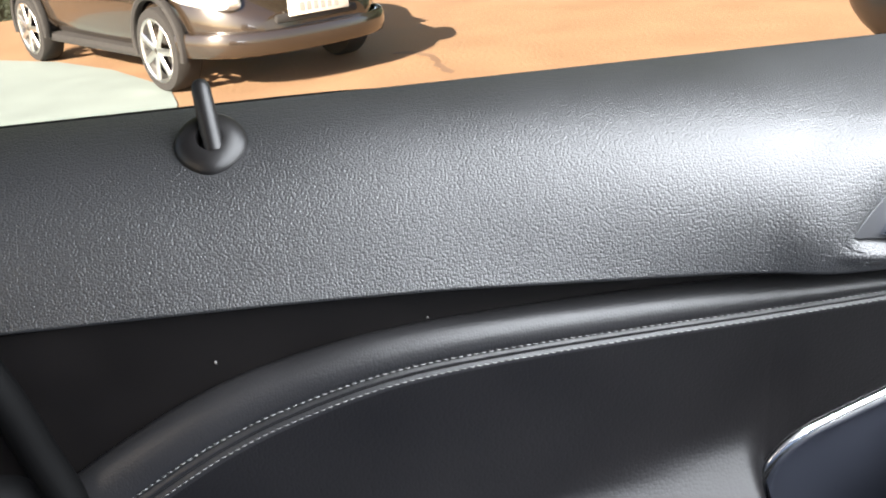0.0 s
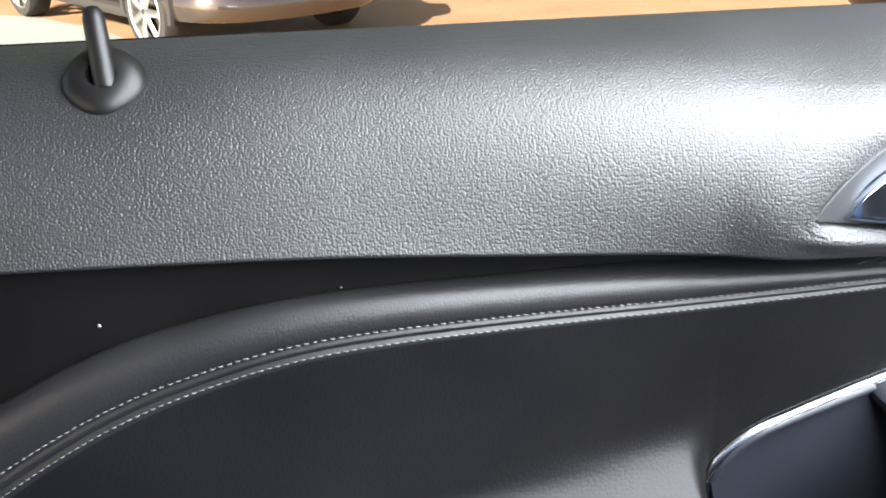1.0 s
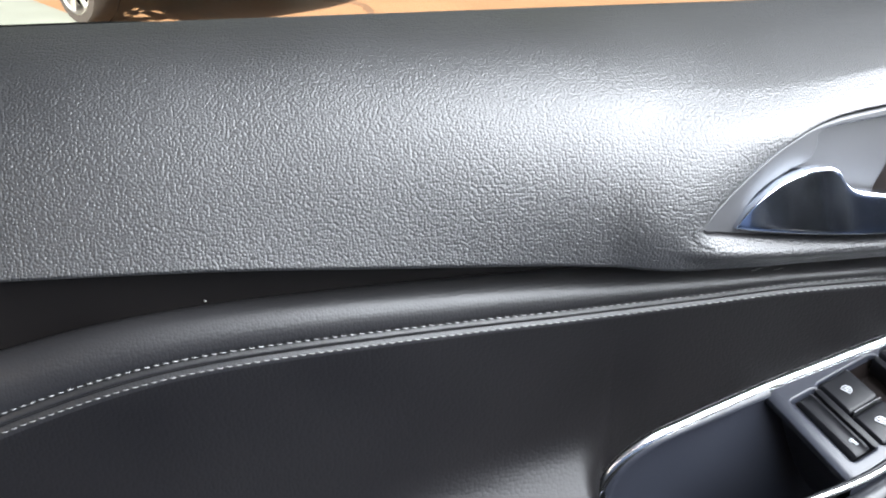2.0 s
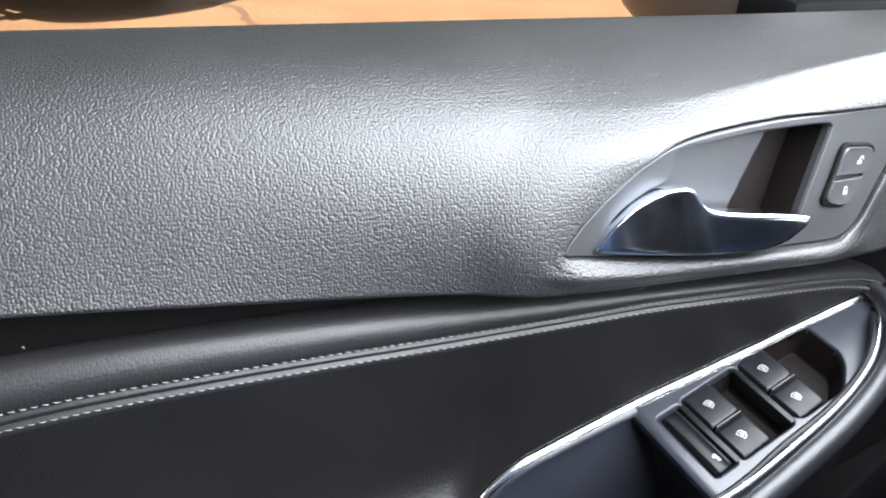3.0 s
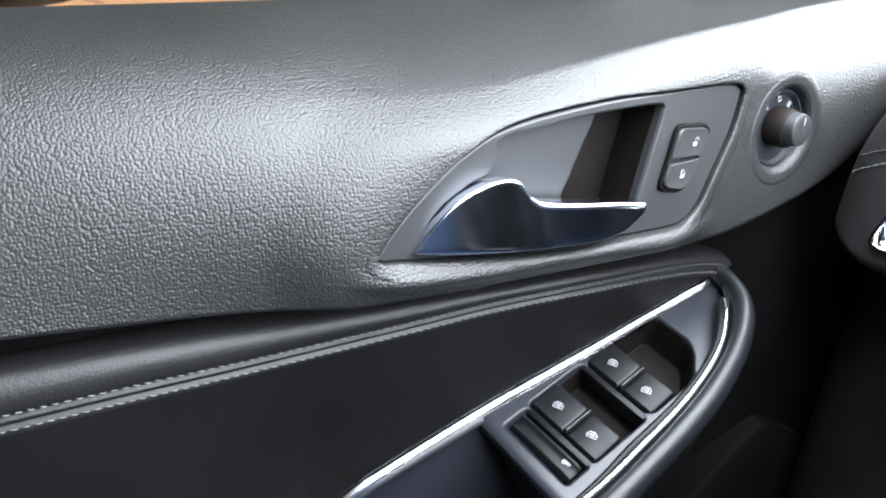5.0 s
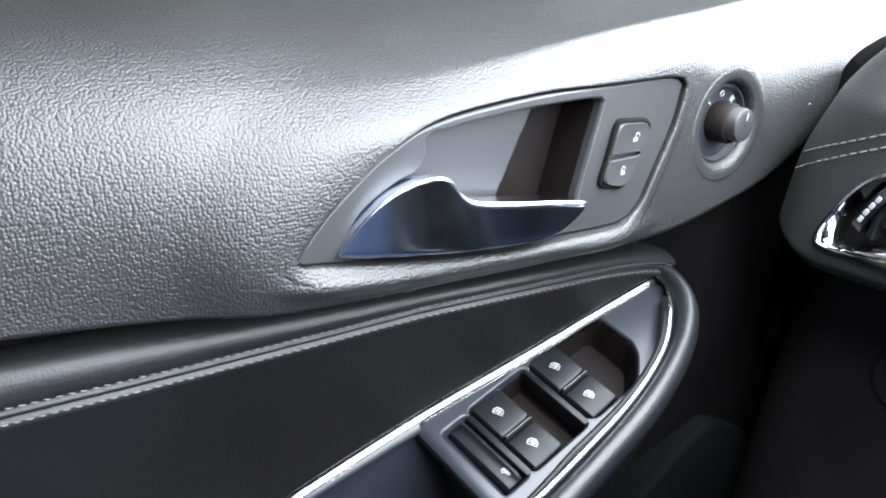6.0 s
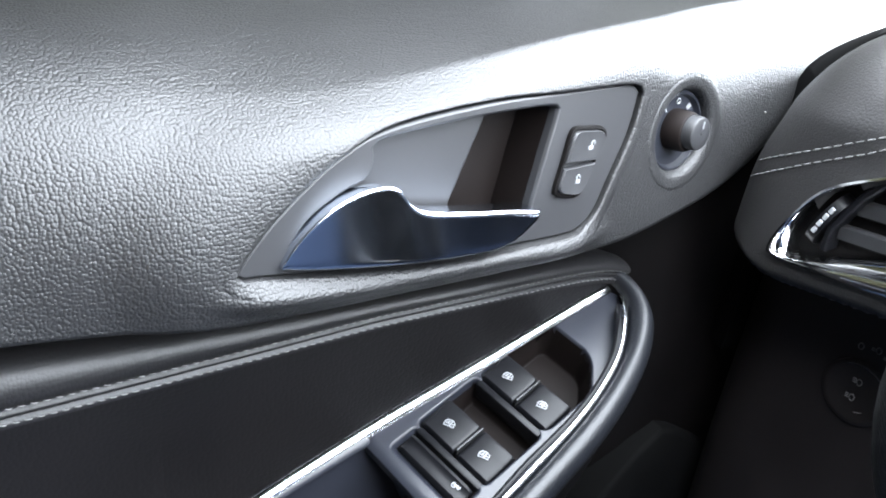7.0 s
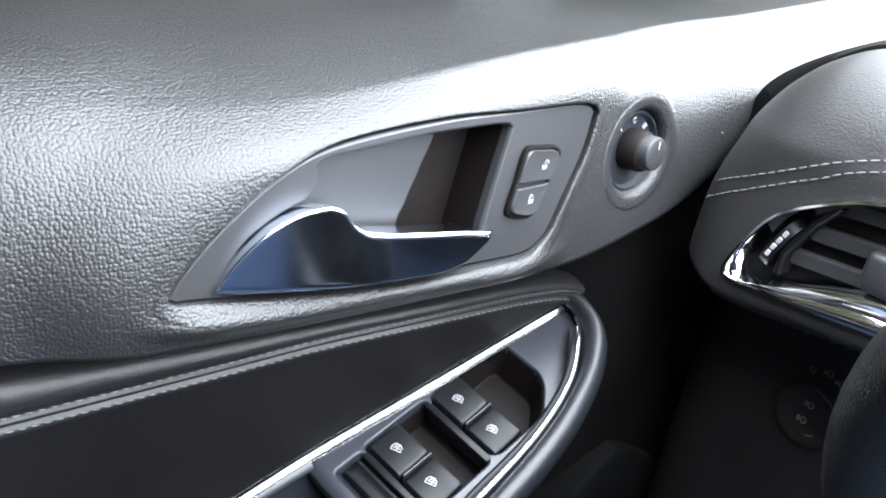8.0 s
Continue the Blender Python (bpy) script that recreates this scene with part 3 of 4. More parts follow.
def leather_face(x, v):
    z1 = float(np.interp(x, seam_x, seam_zs))
    z = z1 + (0.60 - z1) * v
    y = 0.3950 + 0.0025 * math.sin(math.pi * min(1, (z1 - z) / 0.09)) * (1 - step((x - 0.25) / 0.03))
    zs = float(np.interp(x, STRIP[:, 0], STRIP[:, 2]))
    ys = float(np.interp(x, STRIP[:, 0], STRIP[:, 1]))
    y0 = float(np.interp(x, seam_x, seam_ys))
    y += y0 - 0.395 + (ys - y0) * min(1.0, max(0.0, (z1 - z) / max(z1 - zs - 0.002, 0.002)))
    y -= 0.070 * step(step((ledge_z(x) + 0.016 - z) / 0.105)) * step((0.254 - x) / 0.020)
    return (x, y, z)


us = np.arange(-0.16, 0.5310, 0.0025).tolist()
vs = [i / 110 for i in range(111)]
dpart("leather_face", grid(leather_face, us, vs, lambda x, y, z: not inside(x, z, SIDE_POLY) and nearest(x, z, CUP_SIDE) > 0.0056), LEATHER, "smooth black leather face of the armrest, coloured darker as shaded", sharp=0)
rim_line = []
for i, (x, z) in enumerate(CUP_SIDE):
    a, b = np.array(CUP_SIDE[max(i - 1, 0)]), np.array(CUP_SIDE[min(i + 1, len(CUP_SIDE) - 1)])
    t = (b - a) / np.linalg.norm(b - a)
    rim_line.append((x + 0.0052 * t[1], float(np.interp(x, STRIP[:, 0], STRIP[:, 1])) + 0.0022, z - 0.0052 * t[0]))
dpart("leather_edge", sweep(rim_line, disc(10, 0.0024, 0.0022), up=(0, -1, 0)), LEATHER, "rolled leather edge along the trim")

# pull cup
cup_top = [p for p in spline([(0.2555, 0.396, 0.7585), (0.267, 0.398, 0.772), (0.309, 0.399, 0.784), (0.356, 0.398, 0.800), (0.384, 0.39, 0.796), (0.388, 0.36, 0.788), (0.380, 0.336, 0.782),
                              (0.340, 0.331, 0.778), (0.300, 0.332, 0.765), (0.268, 0.345, 0.735), (0.2565, 0.372, 0.735)], 60, closed=True)]
secs = [cup_top]
for f, dz in ((0.96, -0.02), (0.93, -0.045), (0.86, -0.058), (0.5, -0.062), (0.1, -0.062)):
    secs.append([(0.315 + (p[0] - 0.315) * f, 0.366 + (p[1] - 0.366) * f, (p[2] + dz) if f > 0.9 else 0.715 + (dz + 0.045)) for p in cup_top])
dpart("pull_cup", loft(secs, caps=False), PANEL, "deep black pull cup", sharp=60)

# bolster along the inner edge
BOLSTER = spline([(0.5235, 0.4080, 0.853), (0.5290, 0.3960, 0.850), (0.5270, 0.3800, 0.8420), (0.5150, 0.3650, 0.8330), (0.4920, 0.3500, 0.8240), (0.4580, 0.3360, 0.8130), (0.4130, 0.3245, 0.7990),
                  (0.3650, 0.3150, 0.7850), (0.3100, 0.3100, 0.7700), (0.2500, 0.3100, 0.7450), (0.1800, 0.3150, 0.7200)], 90) + np.array((-0.0045, 0.0055, 0.001))
BOL_SHAPE = [(math.cos(a) * 0.0075, math.sin(a) * 0.0100) for a in np.linspace(0, 2 * math.pi, 20, endpoint=False)]
dpart("bolster", sweep(BOLSTER, BOL_SHAPE, up=(0, -0.3, 1), taper=lambda f: 0.5 + 0.5 * step(f / 0.12)), BOLSTER_SKIN, "rounded grained bolster along the armrest", sharp=0)

# armrest body below the bolster
secs = []
for p in BOLSTER:
    x, y, z = p
    secs.append([(x, y - 0.004, z - 0.004), (x - 0.004, y + 0.002, z - 0.04), (x - 0.02, y + 0.02, z - 0.11), (x - 0.04, 0.42, z - 0.20), (x - 0.04, 0.44, z - 0.20), (x - 0.01, min(y + 0.05, 0.44), z - 0.06), (x - 0.004, y + 0.008, z - 0.02)])
dpart("armrest_body", loft(secs), MATTE, "black lower armrest body", sharp=60)

# ---- switch panel ----
ax_a = Vector((1, 0.17, 0.217 + 0.28 * 0.17)).normalized()
ax_n = Vector((-0.217, -0.28, 1)).normalized()
ax_b = ax_n.cross(ax_a)
PLATE = Matrix.Translation(SP) @ Matrix((ax_a, ax_b, ax_n)).transposed().to_4x4()
PLATE_INV = PLATE.inverted()


def flat(x, y, dz=0.0):
    q = PLATE_INV @ Vector((x, y, plane_z(x, y) + dz))
    return q.x, q.y


outline = [flat(0.3565, 0.3992), flat(0.40, 0.4014), flat(0.45, 0.4040), flat(0.49, 0.4060), flat(0.526, 0.4075), flat(0.520, 0.397), flat(0.511, 0.385), flat(0.500, 0.3720), flat(0.480, 0.3570), flat(0.450, 0.3440),
           flat(0.408, 0.3330), flat(0.370, 0.3260)]


def soft_rect(a, b, a0, a1, b0, b1, r):
    """Distance inwards from a rounded rectangle's edge, below 0 outside."""
    dx, dy = max(a0 + r - a, a - a1 + r, 0), max(b0 + r - b, b - b1 + r, 0)
    return r - math.hypot(dx, dy) if dx or dy else min(a - a0, a1 - a, b - b0, b1 - b, 9)


WELLS = [(-0.0105, 0.0470, -0.0335, 0.0125, 0.007, 0.024), (-0.0540, -0.0125, -0.0335, 0.0125, 0.003, 0.018), (-0.0735, -0.0570, -0.0335, 0.0115, 0.002, 0.007)]


def plate(a, b):
    n = 0.0
    for a0, a1, b0, b1, r, deep in WELLS:
        d = soft_rect(a, b, a0, a1, b0 + (0.75 * max(0.0, a - 0.028) if a0 > -0.02 else 0), b1, r)
        n = min(n, -deep * step((d + 0.0014) / 0.0044))
    return tuple(PLATE @ Vector((a, b, n)))


us, vs = np.arange(-0.082, 0.112, 0.0006).tolist(), np.arange(-0.062, 0.030, 0.0006).tolist()
bm = bmesh.new()
rows = {}
for i, a in enumerate(us):
    for j, b in enumerate(vs):
        if inside(a, b, outline) or nearest(a, b, outline) < 0.0012:
            rows[i, j] = bm.verts.new(plate(a, b))
for i, j in rows:
    q = [rows.get((i + k, j + l)) for k, l in ((0, 0), (1, 0), (1, 1), (0, 1))]
    if None not in q:
        bm.faces.new(q)
# deep faces take the darker colour, painting the shade inside the wells
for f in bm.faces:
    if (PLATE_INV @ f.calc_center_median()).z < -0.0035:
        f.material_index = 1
dpart("switch_panel", bm, [PANEL, POCKET], "satin dark grey switch panel with wells painted dark as shade", sharp=0)
# upright wall between the trim and the panel
start = max(range(len(LOOP)), key=lambda i: -LOOP[i][0])
run_pts = [LOOP[(start + i) % len(LOOP)] for i in range(len(LOOP))]
run_pts = [p for p in run_pts if p[0] > 0.353 and p[1] < 0.393]
secs = []
for p in run_pts:
    q = toward(np.array(p), 0.0030)
    r = toward(np.array(p), 0.0052)
    secs.append([(p[0], p[1], p[2] - 0.001), (q[0], q[1], q[2] - 0.001), (q[0], q[1], plane_z(q[0], q[1]) + 0.0015), (r[0], r[1], plane_z(r[0], r[1]) + 0.0002), (r[0], r[1], plane_z(r[0], r[1]) - 0.004), (p[0], p[1], plane_z(p[0], p[1]) - 0.004)])
dpart("panel_wall", loft(secs), PANEL, "narrow upright wall inside the trim", sharp=40)
# rear end of the panel, falling into the cup
a0, a1 = Vector((0.3565, 0.3965, plane_z(0.3565, 0.3965))), Vector((0.3705, 0.326, plane_z(0.3705, 0.326)))
drop = [Vector((0, 0, 0)), Vector((-0.0035, 0, -0.001)), Vector((-0.0055, 0, -0.0035)), Vector((-0.005, 0, -0.008)), Vector((0.008, 0, -0.022)), Vector((0.022, 0, -0.060)), Vector((0.030, 0, -0.060)), Vector((0.012, 0, -0.010)), Vector((0.006, 0, -0.003))]
dpart("panel_end", loft([[a0.lerp(a1, f) + d for d in drop] for f in np.linspace(0, 1, 8)]), PANEL, "rounded rear end of the switch panel")


def symbol(kind, bm, m):
    """Small printed pictograms, as raised bars."""
    def bar(p, q, w=0.00020):
        p, q = Vector((*p, 0)), Vector((*q, 0))
        t = (q - p).normalized()
        s = Vector((-t.y, t.x, 0)) * w
        ring = [p - t * w + s, p - t * w - s, q + t * w - s, q + t * w + s]
        loft([[m @ (v + Vector((0, 0, h))) for v in ring] for h in (-0.0003, 0.00016)], bm=bm)
    k = 0.001
    if kind == "window":
        pts = [(-2.6 * k, -1.6 * k), (2.6 * k, -1.6 * k), (2.6 * k, 0.6 * k), (1.2 * k, 1.9 * k), (-1.3 * k, 1.9 * k), (-2.6 * k, 0.4 * k)]
        for p, q in zip(pts, pts[1:] + pts[:1]):
            bar(p, q)
        bar((-1.9 * k, -0.2 * k), (1.9 * k, -0.2 * k))
        bar((0.3 * k, -1.2 * k), (0.9 * k, 1.2 * k), 0.00028)
        bar((-0.9 * k, 0.5 * k), (-0.2 * k, 1.2 * k), 0.00024)
    elif kind == "child":
        for c in (-1.3 * k, 1.3 * k):
            pts = [(c + 1.0 * k * math.cos(a), 1.2 * k * math.sin(a)) for a in np.linspace(0, 2 * math.pi, 9)[:-1]]
            for p, q in zip(pts, pts[1:] + pts[:1]):
                bar(p, q)
        bar((-1.0 * k, 0), (1.0 * k, 0), 0.0004)
    else:
        bar((-0.55 * k, -0.7 * k), (0.55 * k, -0.7 * k), 0.00095)
        open_by = 1.3 * k if kind == "unlock" else 0.0
        pts = [(open_by + 1.15 * k * math.cos(a), 1.0 * k + 1.5 * k * math.sin(a)) for a in np.linspace(math.pi, 0, 9)]
        for p, q in zip(pts, pts[1:]):
            bar(p, q, 0.0003)
    return bm


def window_switch(a, b, wa, wb, kind, sa=0.0, sb=0.0):
    """A rocker key: raised at its front edge, dished on top, with its printed sign."""
    secs = []
    ha, hb = wa / 2, wb / 2
    prof = [(-ha, -0.011), (-ha, -0.0012), (-ha + 0.0012, 0.0002), (-ha * 0.4, -0.0004), (ha * 0.3, 0.0003), (ha - 0.0022, 0.0017), (ha - 0.0006, 0.0012), (ha, -0.0004), (ha - 0.0015, -0.0045), (ha - 0.005, -0.011)]
    for f, cut in ((-1, 0.0009), (-0.95, 0.0003), (-0.8, 0), (0.8, 0), (0.95, 0.0003), (1, 0.0009)):
        secs.append([PLATE @ Vector((a + p * (1 - cut * 30), b + hb * f, n - cut * 1.2)) for p, n in prof])
    key = dpart("window_switch", loft(secs), KEY, "black window switch key", sharp=50)
    tilt = Matrix.Translation((a + sa, b + sb, 0.00045)) @ Matrix.Rotation(radians(-6), 4, "Y") @ Matrix.Rotation(radians(-68), 4, "Z")
    dpart("symbol", symbol(kind, bmesh.new(), PLATE @ tilt), INK, "white printed sign", parent=key, smooth=False)
    return key


for a in (0.0, -0.0440):
    for b, wide in ((0.0010, 0.0228), (-0.0232, 0.0205)):
        window_switch(a + 0.0015, b - 0.0002, 0.0205, wide, "window", 0.0, 0.0010)
window_switch(-0.0655, -0.0115, 0.0105, 0.0415, "child", 0.001, -0.0135)
for a in (-0.0125, -0.0560):
    dpart("divider", box(a - 0.0022, a + 0.0022, -0.0335, 0.0105, -0.012, 0.0003, 0.0016, m=PLATE), KEY, "rounded bar between switches")
for a in (0.002, -0.042):
    dpart("key_gap_bar", box(a - 0.009, a + 0.010, -0.0122, -0.0112, -0.01, 0.0014, 0.0003, m=PLATE), SATIN, "thin fin between two keys")


# ---- inside handle: bezel, bowl, lever, lock switch ----
def on_face(x, z, out=0.0):
    """A point on the handle's plane; out: metres towards the cabin."""
    return (x + 0.09 * out, face_y(x, z) - out, z + 0.10 * out)


BOWL = spline([(0.3352, 0.9665), (0.3600, 0.9690), (0.3868, 0.9702), (0.4150, 0.9705), (0.4335, 0.9698), (0.4350, 0.9660), (0.4297, 0.9487), (0.4230, 0.9260), (0.4190, 0.9140), (0.4100, 0.9110), (0.375, 0.9138),
               (0.320, 0.9215), (0.297, 0.9262), (0.2945, 0.9285), (0.3034, 0.9405), (0.3187, 0.9490), (0.3300, 0.9530), (0.3340, 0.9600)], 120, closed=True)


def scaled(ring, c, k):
    return [(c[0] + (x - c[0]) * k, c[1] + (z - c[1]) * k) for x, z in ring]


def inset(ring, d):
    """A closed outline drawn in by d, or out for d below 0."""
    p = np.array(ring)
    t = np.roll(p, -1, 0) - np.roll(p, 1, 0)
    t /= np.linalg.norm(t, axis=1)[:, None]
    n = np.stack([-t[:, 1], t[:, 0]], 1)
    area = float(np.sum(p[:, 0] * np.roll(p[:, 1], -1) - np.roll(p[:, 0], -1) * p[:, 1]))
    return (p + n * (d if area > 0 else -d)).tolist()


def plate_with_hole(bm, outer, hole):
    """A face between two loops of points."""
    edges = []
    for loop in (outer, hole):
        vv = [bm.verts.new(q) for q in loop]
        edges += [bm.edges.new((a, b)) for a, b in zip(vv, vv[1:] + vv[:1])]
    bmesh.ops.triangle_fill(bm, use_beauty=True, use_dissolve=False, edges=edges)


b_ring = BOWL.tolist()
bm = bmesh.new()
rim = [[on_face(x, z, o) for x, z in inset(BEZEL, d)] for d, o in ((0.0003, -0.008), (0.0003, -0.0028), (0.0006, -0.0020), (0.0012, -0.0016))]
loft(rim, caps=False, bm=bm)
edge = [[on_face(x, z, o) for x, z in inset(b_ring, d)] for d, o in ((-0.0014, -0.0016), (-0.0007, -0.0020), (0.0, -0.0034), (0.0003, -0.008))]
loft(edge, caps=False, bm=bm)
plate_with_hole(bm, rim[-1], edge[0])
bmesh.ops.remove_doubles(bm, verts=bm.verts[:], dist=0.00002)
bezel = dpart("handle_bezel", bm, SATIN, "satin dark grey handle surround", sharp=20)


# bowl behind the lever: a shallow slope at its rear, a deep pocket at its front
def bowl(u, v):
    x = 0.286 + 0.158 * u
    z = 0.900 + 0.078 * v
    deep = 0.0085 + 0.018 * step((x - (0.3890 + 0.52 * (z - 0.955))) / 0.003)
    return on_face(x, z, -deep)


bm = grid(bowl, np.linspace(0, 1, 260).tolist(), np.linspace(0, 1, 60).tolist(), lambda x, y, z: inside(x, z, inset(BOWL.tolist(), -0.003)))
# the pocket's floor is coloured dark to stand for its shade
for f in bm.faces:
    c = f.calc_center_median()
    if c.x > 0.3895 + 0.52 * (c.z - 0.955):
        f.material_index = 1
dpart("bowl_floor", bm, [SATIN, POCKET], "satin grey bowl, its pocket behind the lever painted dark as shade", parent=bezel, sharp=35)
secs = [[on_face(x, z, -d) for x, z in inset(b_ring, 0.0003)] for d in (0.007, 0.02, 0.044)]
bm = loft(secs, caps=False)
# the wall's front end gets the same painted shade
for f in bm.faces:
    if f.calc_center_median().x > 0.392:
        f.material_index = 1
dpart("bowl_wall", bm, [PANEL, POCKET], "side of the bowl, painted darker at its front as shade", parent=bezel, sharp=40)

# chrome lever: a full rear end that narrows to a thin grip
lev_hi = smooth_curve((0.2912, 0.9268), (0.2965, 0.9345), (0.3034, 0.9412), (0.3110, 0.9466), (0.3187, 0.9500), (0.3260, 0.9518), (0.3328, 0.9520), (0.3385, 0.9500), (0.3434, 0.9438), (0.3490, 0.9400), (0.3560, 0.9380),
                      (0.3779, 0.9338), (0.4000, 0.9302), (0.4200, 0.9262))
lev_lo = smooth_curve((0.2912, 0.9255), (0.3000, 0.9240), (0.3201, 0.9212), (0.3744, 0.9148), (0.3900, 0.9136), (0.4010, 0.9150), (0.4100, 0.9190), (0.4160, 0.9228), (0.4205, 0.9255))
secs = []
for x in np.concatenate([np.linspace(0.2912, 0.30, 8), np.linspace(0.302, 0.412, 60), np.linspace(0.4132, 0.4180, 7)]):
    lo, hi = lev_lo(x), lev_hi(x)
    h, c = (hi - lo) / 2, (hi + lo) / 2
    full = min(1.0, (x - 0.2900) / 0.006) ** 0.5
    back = -0.004
    ring = []
    for v in (-1.0, -0.985, -0.96, -0.9, -0.8, -0.6, -0.3, 0.0, 0.25, 0.45, 0.6, 0.72, 0.82, 0.9, 0.96, 0.99, 1.0):
        z = c + v * h
        e_lo, e_hi = (z - lo), (hi - z)
        r_lo, r_hi = min(0.0018, h), min(0.0009 + 0.0013 * step((x - 0.333) / 0.02), h)
        cut = r_lo - math.sqrt(max(0.0, r_lo ** 2 - max(0.0, r_lo - e_lo) ** 2)) + 0.8 * (r_hi - math.sqrt(max(0.0, r_hi ** 2 - max(0.0, r_hi - e_hi) ** 2)))
        rear = max(0.0, 0.365 - x)
        out = max(0.0100 - 0.03 * (z - lo) - 1.7 * rear * rear, 0.0012) * full - cut
        if x > 0.414:
            out -= 0.004 * ((x - 0.414) / 0.0065) ** 2
        ring.append(on_face(x, z, 0.0005 + max(out, -0.003)))
    ring += [on_face(x, c + 0.9 * h, back), on_face(x, c - 0.9 * h, back)]
    secs.append(ring)
dpart("door_lever", loft(secs), LEVER, "polished chrome door lever, tinted blue to stand for reflected sky", sharp=45)
dpart("lever_foot", box(0.405, 0.424, face_y(0.41) + 0.002, face_y(0.41) + 0.02, 0.909, 0.919, 0.002), SATIN, "grey foot of the lever")

# lock switch: a slanted two-way key
LOCK = spline([(0.4474, 0.9578), (0.4560, 0.9572), (0.4650, 0.9562), (0.4688, 0.9530), (0.4680, 0.9495), (0.4620, 0.9385), (0.4560, 0.9275), (0.4510, 0.9250), (0.4440, 0.9262), (0.4385, 0.9280), (0.4370, 0.9315), (0.4405, 0.9425), (0.4440, 0.9545)], 72, closed=True)
lc = (0.4530, 0.9412)


def lock_ring(k, out):
    return [on_face(x, z, out) for x, z in scaled(LOCK.tolist(), lc, k)]


dpart("lock_frame", loft([lock_ring(1.075, -0.0025), lock_ring(1.07, -0.0006), lock_ring(1.05, 0.0004), lock_ring(0.99, 0.0006), lock_ring(0.96, 0.0002), lock_ring(0.955, -0.0012)], caps=False), MATTE, "black frame of the lock switch", sharp=30)
for name_k, up_half in (("unlock", True), ("lock", False)):
    z_cut = lambda x: 0.9408 - 0.05 * (x - 0.4530) + (0.00025 if up_half else -0.00025)
    half = [(x, z) for x, z in scaled(LOCK.tolist(), lc, 0.945) if (z > z_cut(x)) == up_half]
    cz = sum(p[1] for p in half) / len(half)
    c = (0.4555 if up_half else 0.4505, cz)
    key = dpart("lock_key", loft([[on_face(x, z, -0.001) for x, z in half], [on_face(x, z, 0.0010) for x, z in half], [on_face(x, z, 0.0019) for x, z in scaled(half, c, 0.93)],
                                  [on_face(x, z, 0.0015) for x, z in scaled(half, c, 0.5)]]), SATIN, "grey key of the lock switch", sharp=35)
    o = on_face(0.4570 if up_half else 0.4500, 0.9490 if up_half else 0.9335, 0.00185)
    m = Matrix.Translation(o) @ Matrix.Rotation(radians(5), 4, "Z") @ Matrix.Rotation(radians(90), 4, "X")
    dpart("symbol", symbol(name_k, bmesh.new(), m), INK, "white printed padlock", parent=key, smooth=False)

# mirror knob in its round well
KX, KZ = KNOB_AT


def knob_ring(r, out, n=56, dx=0.0, dz=0.0):
    return [on_face(KX + dx + r * math.cos(2 * math.pi * i / n), KZ + dz + r * math.sin(2 * math.pi * i / n), out) for i in range(n)]


well = dpart("mirror_control", loft([knob_ring(0.0222, -0.0050), knob_ring(0.0214, -0.0036), knob_ring(0.0208, -0.0031), knob_ring(0.0201, -0.0034), knob_ring(0.0196, -0.0048), knob_ring(0.0188, -0.0064), knob_ring(0.0110, -0.0068), knob_ring(0.002, -0.0068)], caps=False),
             PANEL, "round well of the mirror control", sharp=35)
dpart("knob_collar", loft([knob_ring(0.0112, -0.0066, dz=0.001), knob_ring(0.0108, 0.0026, dz=0.001), knob_ring(0.0102, 0.0042, dz=0.001), knob_ring(0.0094, 0.0047, dz=0.001), knob_ring(0.002, 0.0046, dz=0.001)], caps=False), POCKET, "black collar of the knob", parent=well, sharp=35)
dpart("knob_cap", loft([knob_ring(0.0091, 0.003, dz=0.0015), knob_ring(0.0090, 0.0092, dz=0.0015), knob_ring(0.0086, 0.0104, dz=0.0015), knob_ring(0.0077, 0.0109, dz=0.0015), knob_ring(0.0030, 0.0109, dz=0.0015), knob_ring(0.0005, 0.0109, dz=0.0015)], caps=False), SATIN, "grey knob cap", parent=well, sharp=35)
bm = bmesh.new()
o = on_face(KX + 0.001, KZ + 0.0060, 0.0110)
box(-0.0004, 0.0004, -0.002, 0.002, -0.0003, 0.0002, m=Matrix.Translation(o) @ Matrix.Rotation(radians(5), 4, "Z") @ Matrix.Rotation(radians(90), 4, "X"), bm=bm)
for ang, kind in ((130, "bar"), (88, "ring"), (52, "bar"), (46, "bar")):
    o = on_face(KX + 0.0160 * math.cos(radians(ang)), KZ + 0.0160 * math.sin(radians(ang)), -0.0058)
    m = Matrix.Translation(o) @ Matrix.Rotation(radians(5), 4, "Z") @ Matrix.Rotation(radians(90), 4, "X") @ Matrix.Rotation(radians(ang), 4, "Z")
    if kind == "bar":
        box(-0.0016, 0.0016, -0.0004, 0.0004, -0.0004, 0.0002, m=m, bm=bm)
    else:
        sweep([m @ Vector((0.0015 * math.cos(a), 0.0015 * math.sin(a), 0)) for a in np.linspace(0, 2 * math.pi, 14, endpoint=False)], disc(4, 0.0003), up=(0, -1, 0), closed=True, bm=bm)
dpart("knob_marks", bm, INK, "white marks round the knob", parent=well, smooth=False)

# lock pin: a thin rod in a teardrop-shaped collar
def pin_ring(k, lift, n=40):
    out = []
    for i in range(n):
        a = 2 * math.pi * i / n
        c, s = math.cos(a), math.sin(a)
        out.append((-0.0500 + 0.0195 * k * c * (1 - 0.13 * s * s if s < 0 else 1 - 0.04 * s), 0.0198 * k * s * (1.08 if s < 0 else 0.97), lift))
    return out


pin_tilt = Matrix.Translation((0, 0.4565, 0.9925)) @ Matrix.Rotation(radians(44), 4, "X")
bm = bmesh.new()
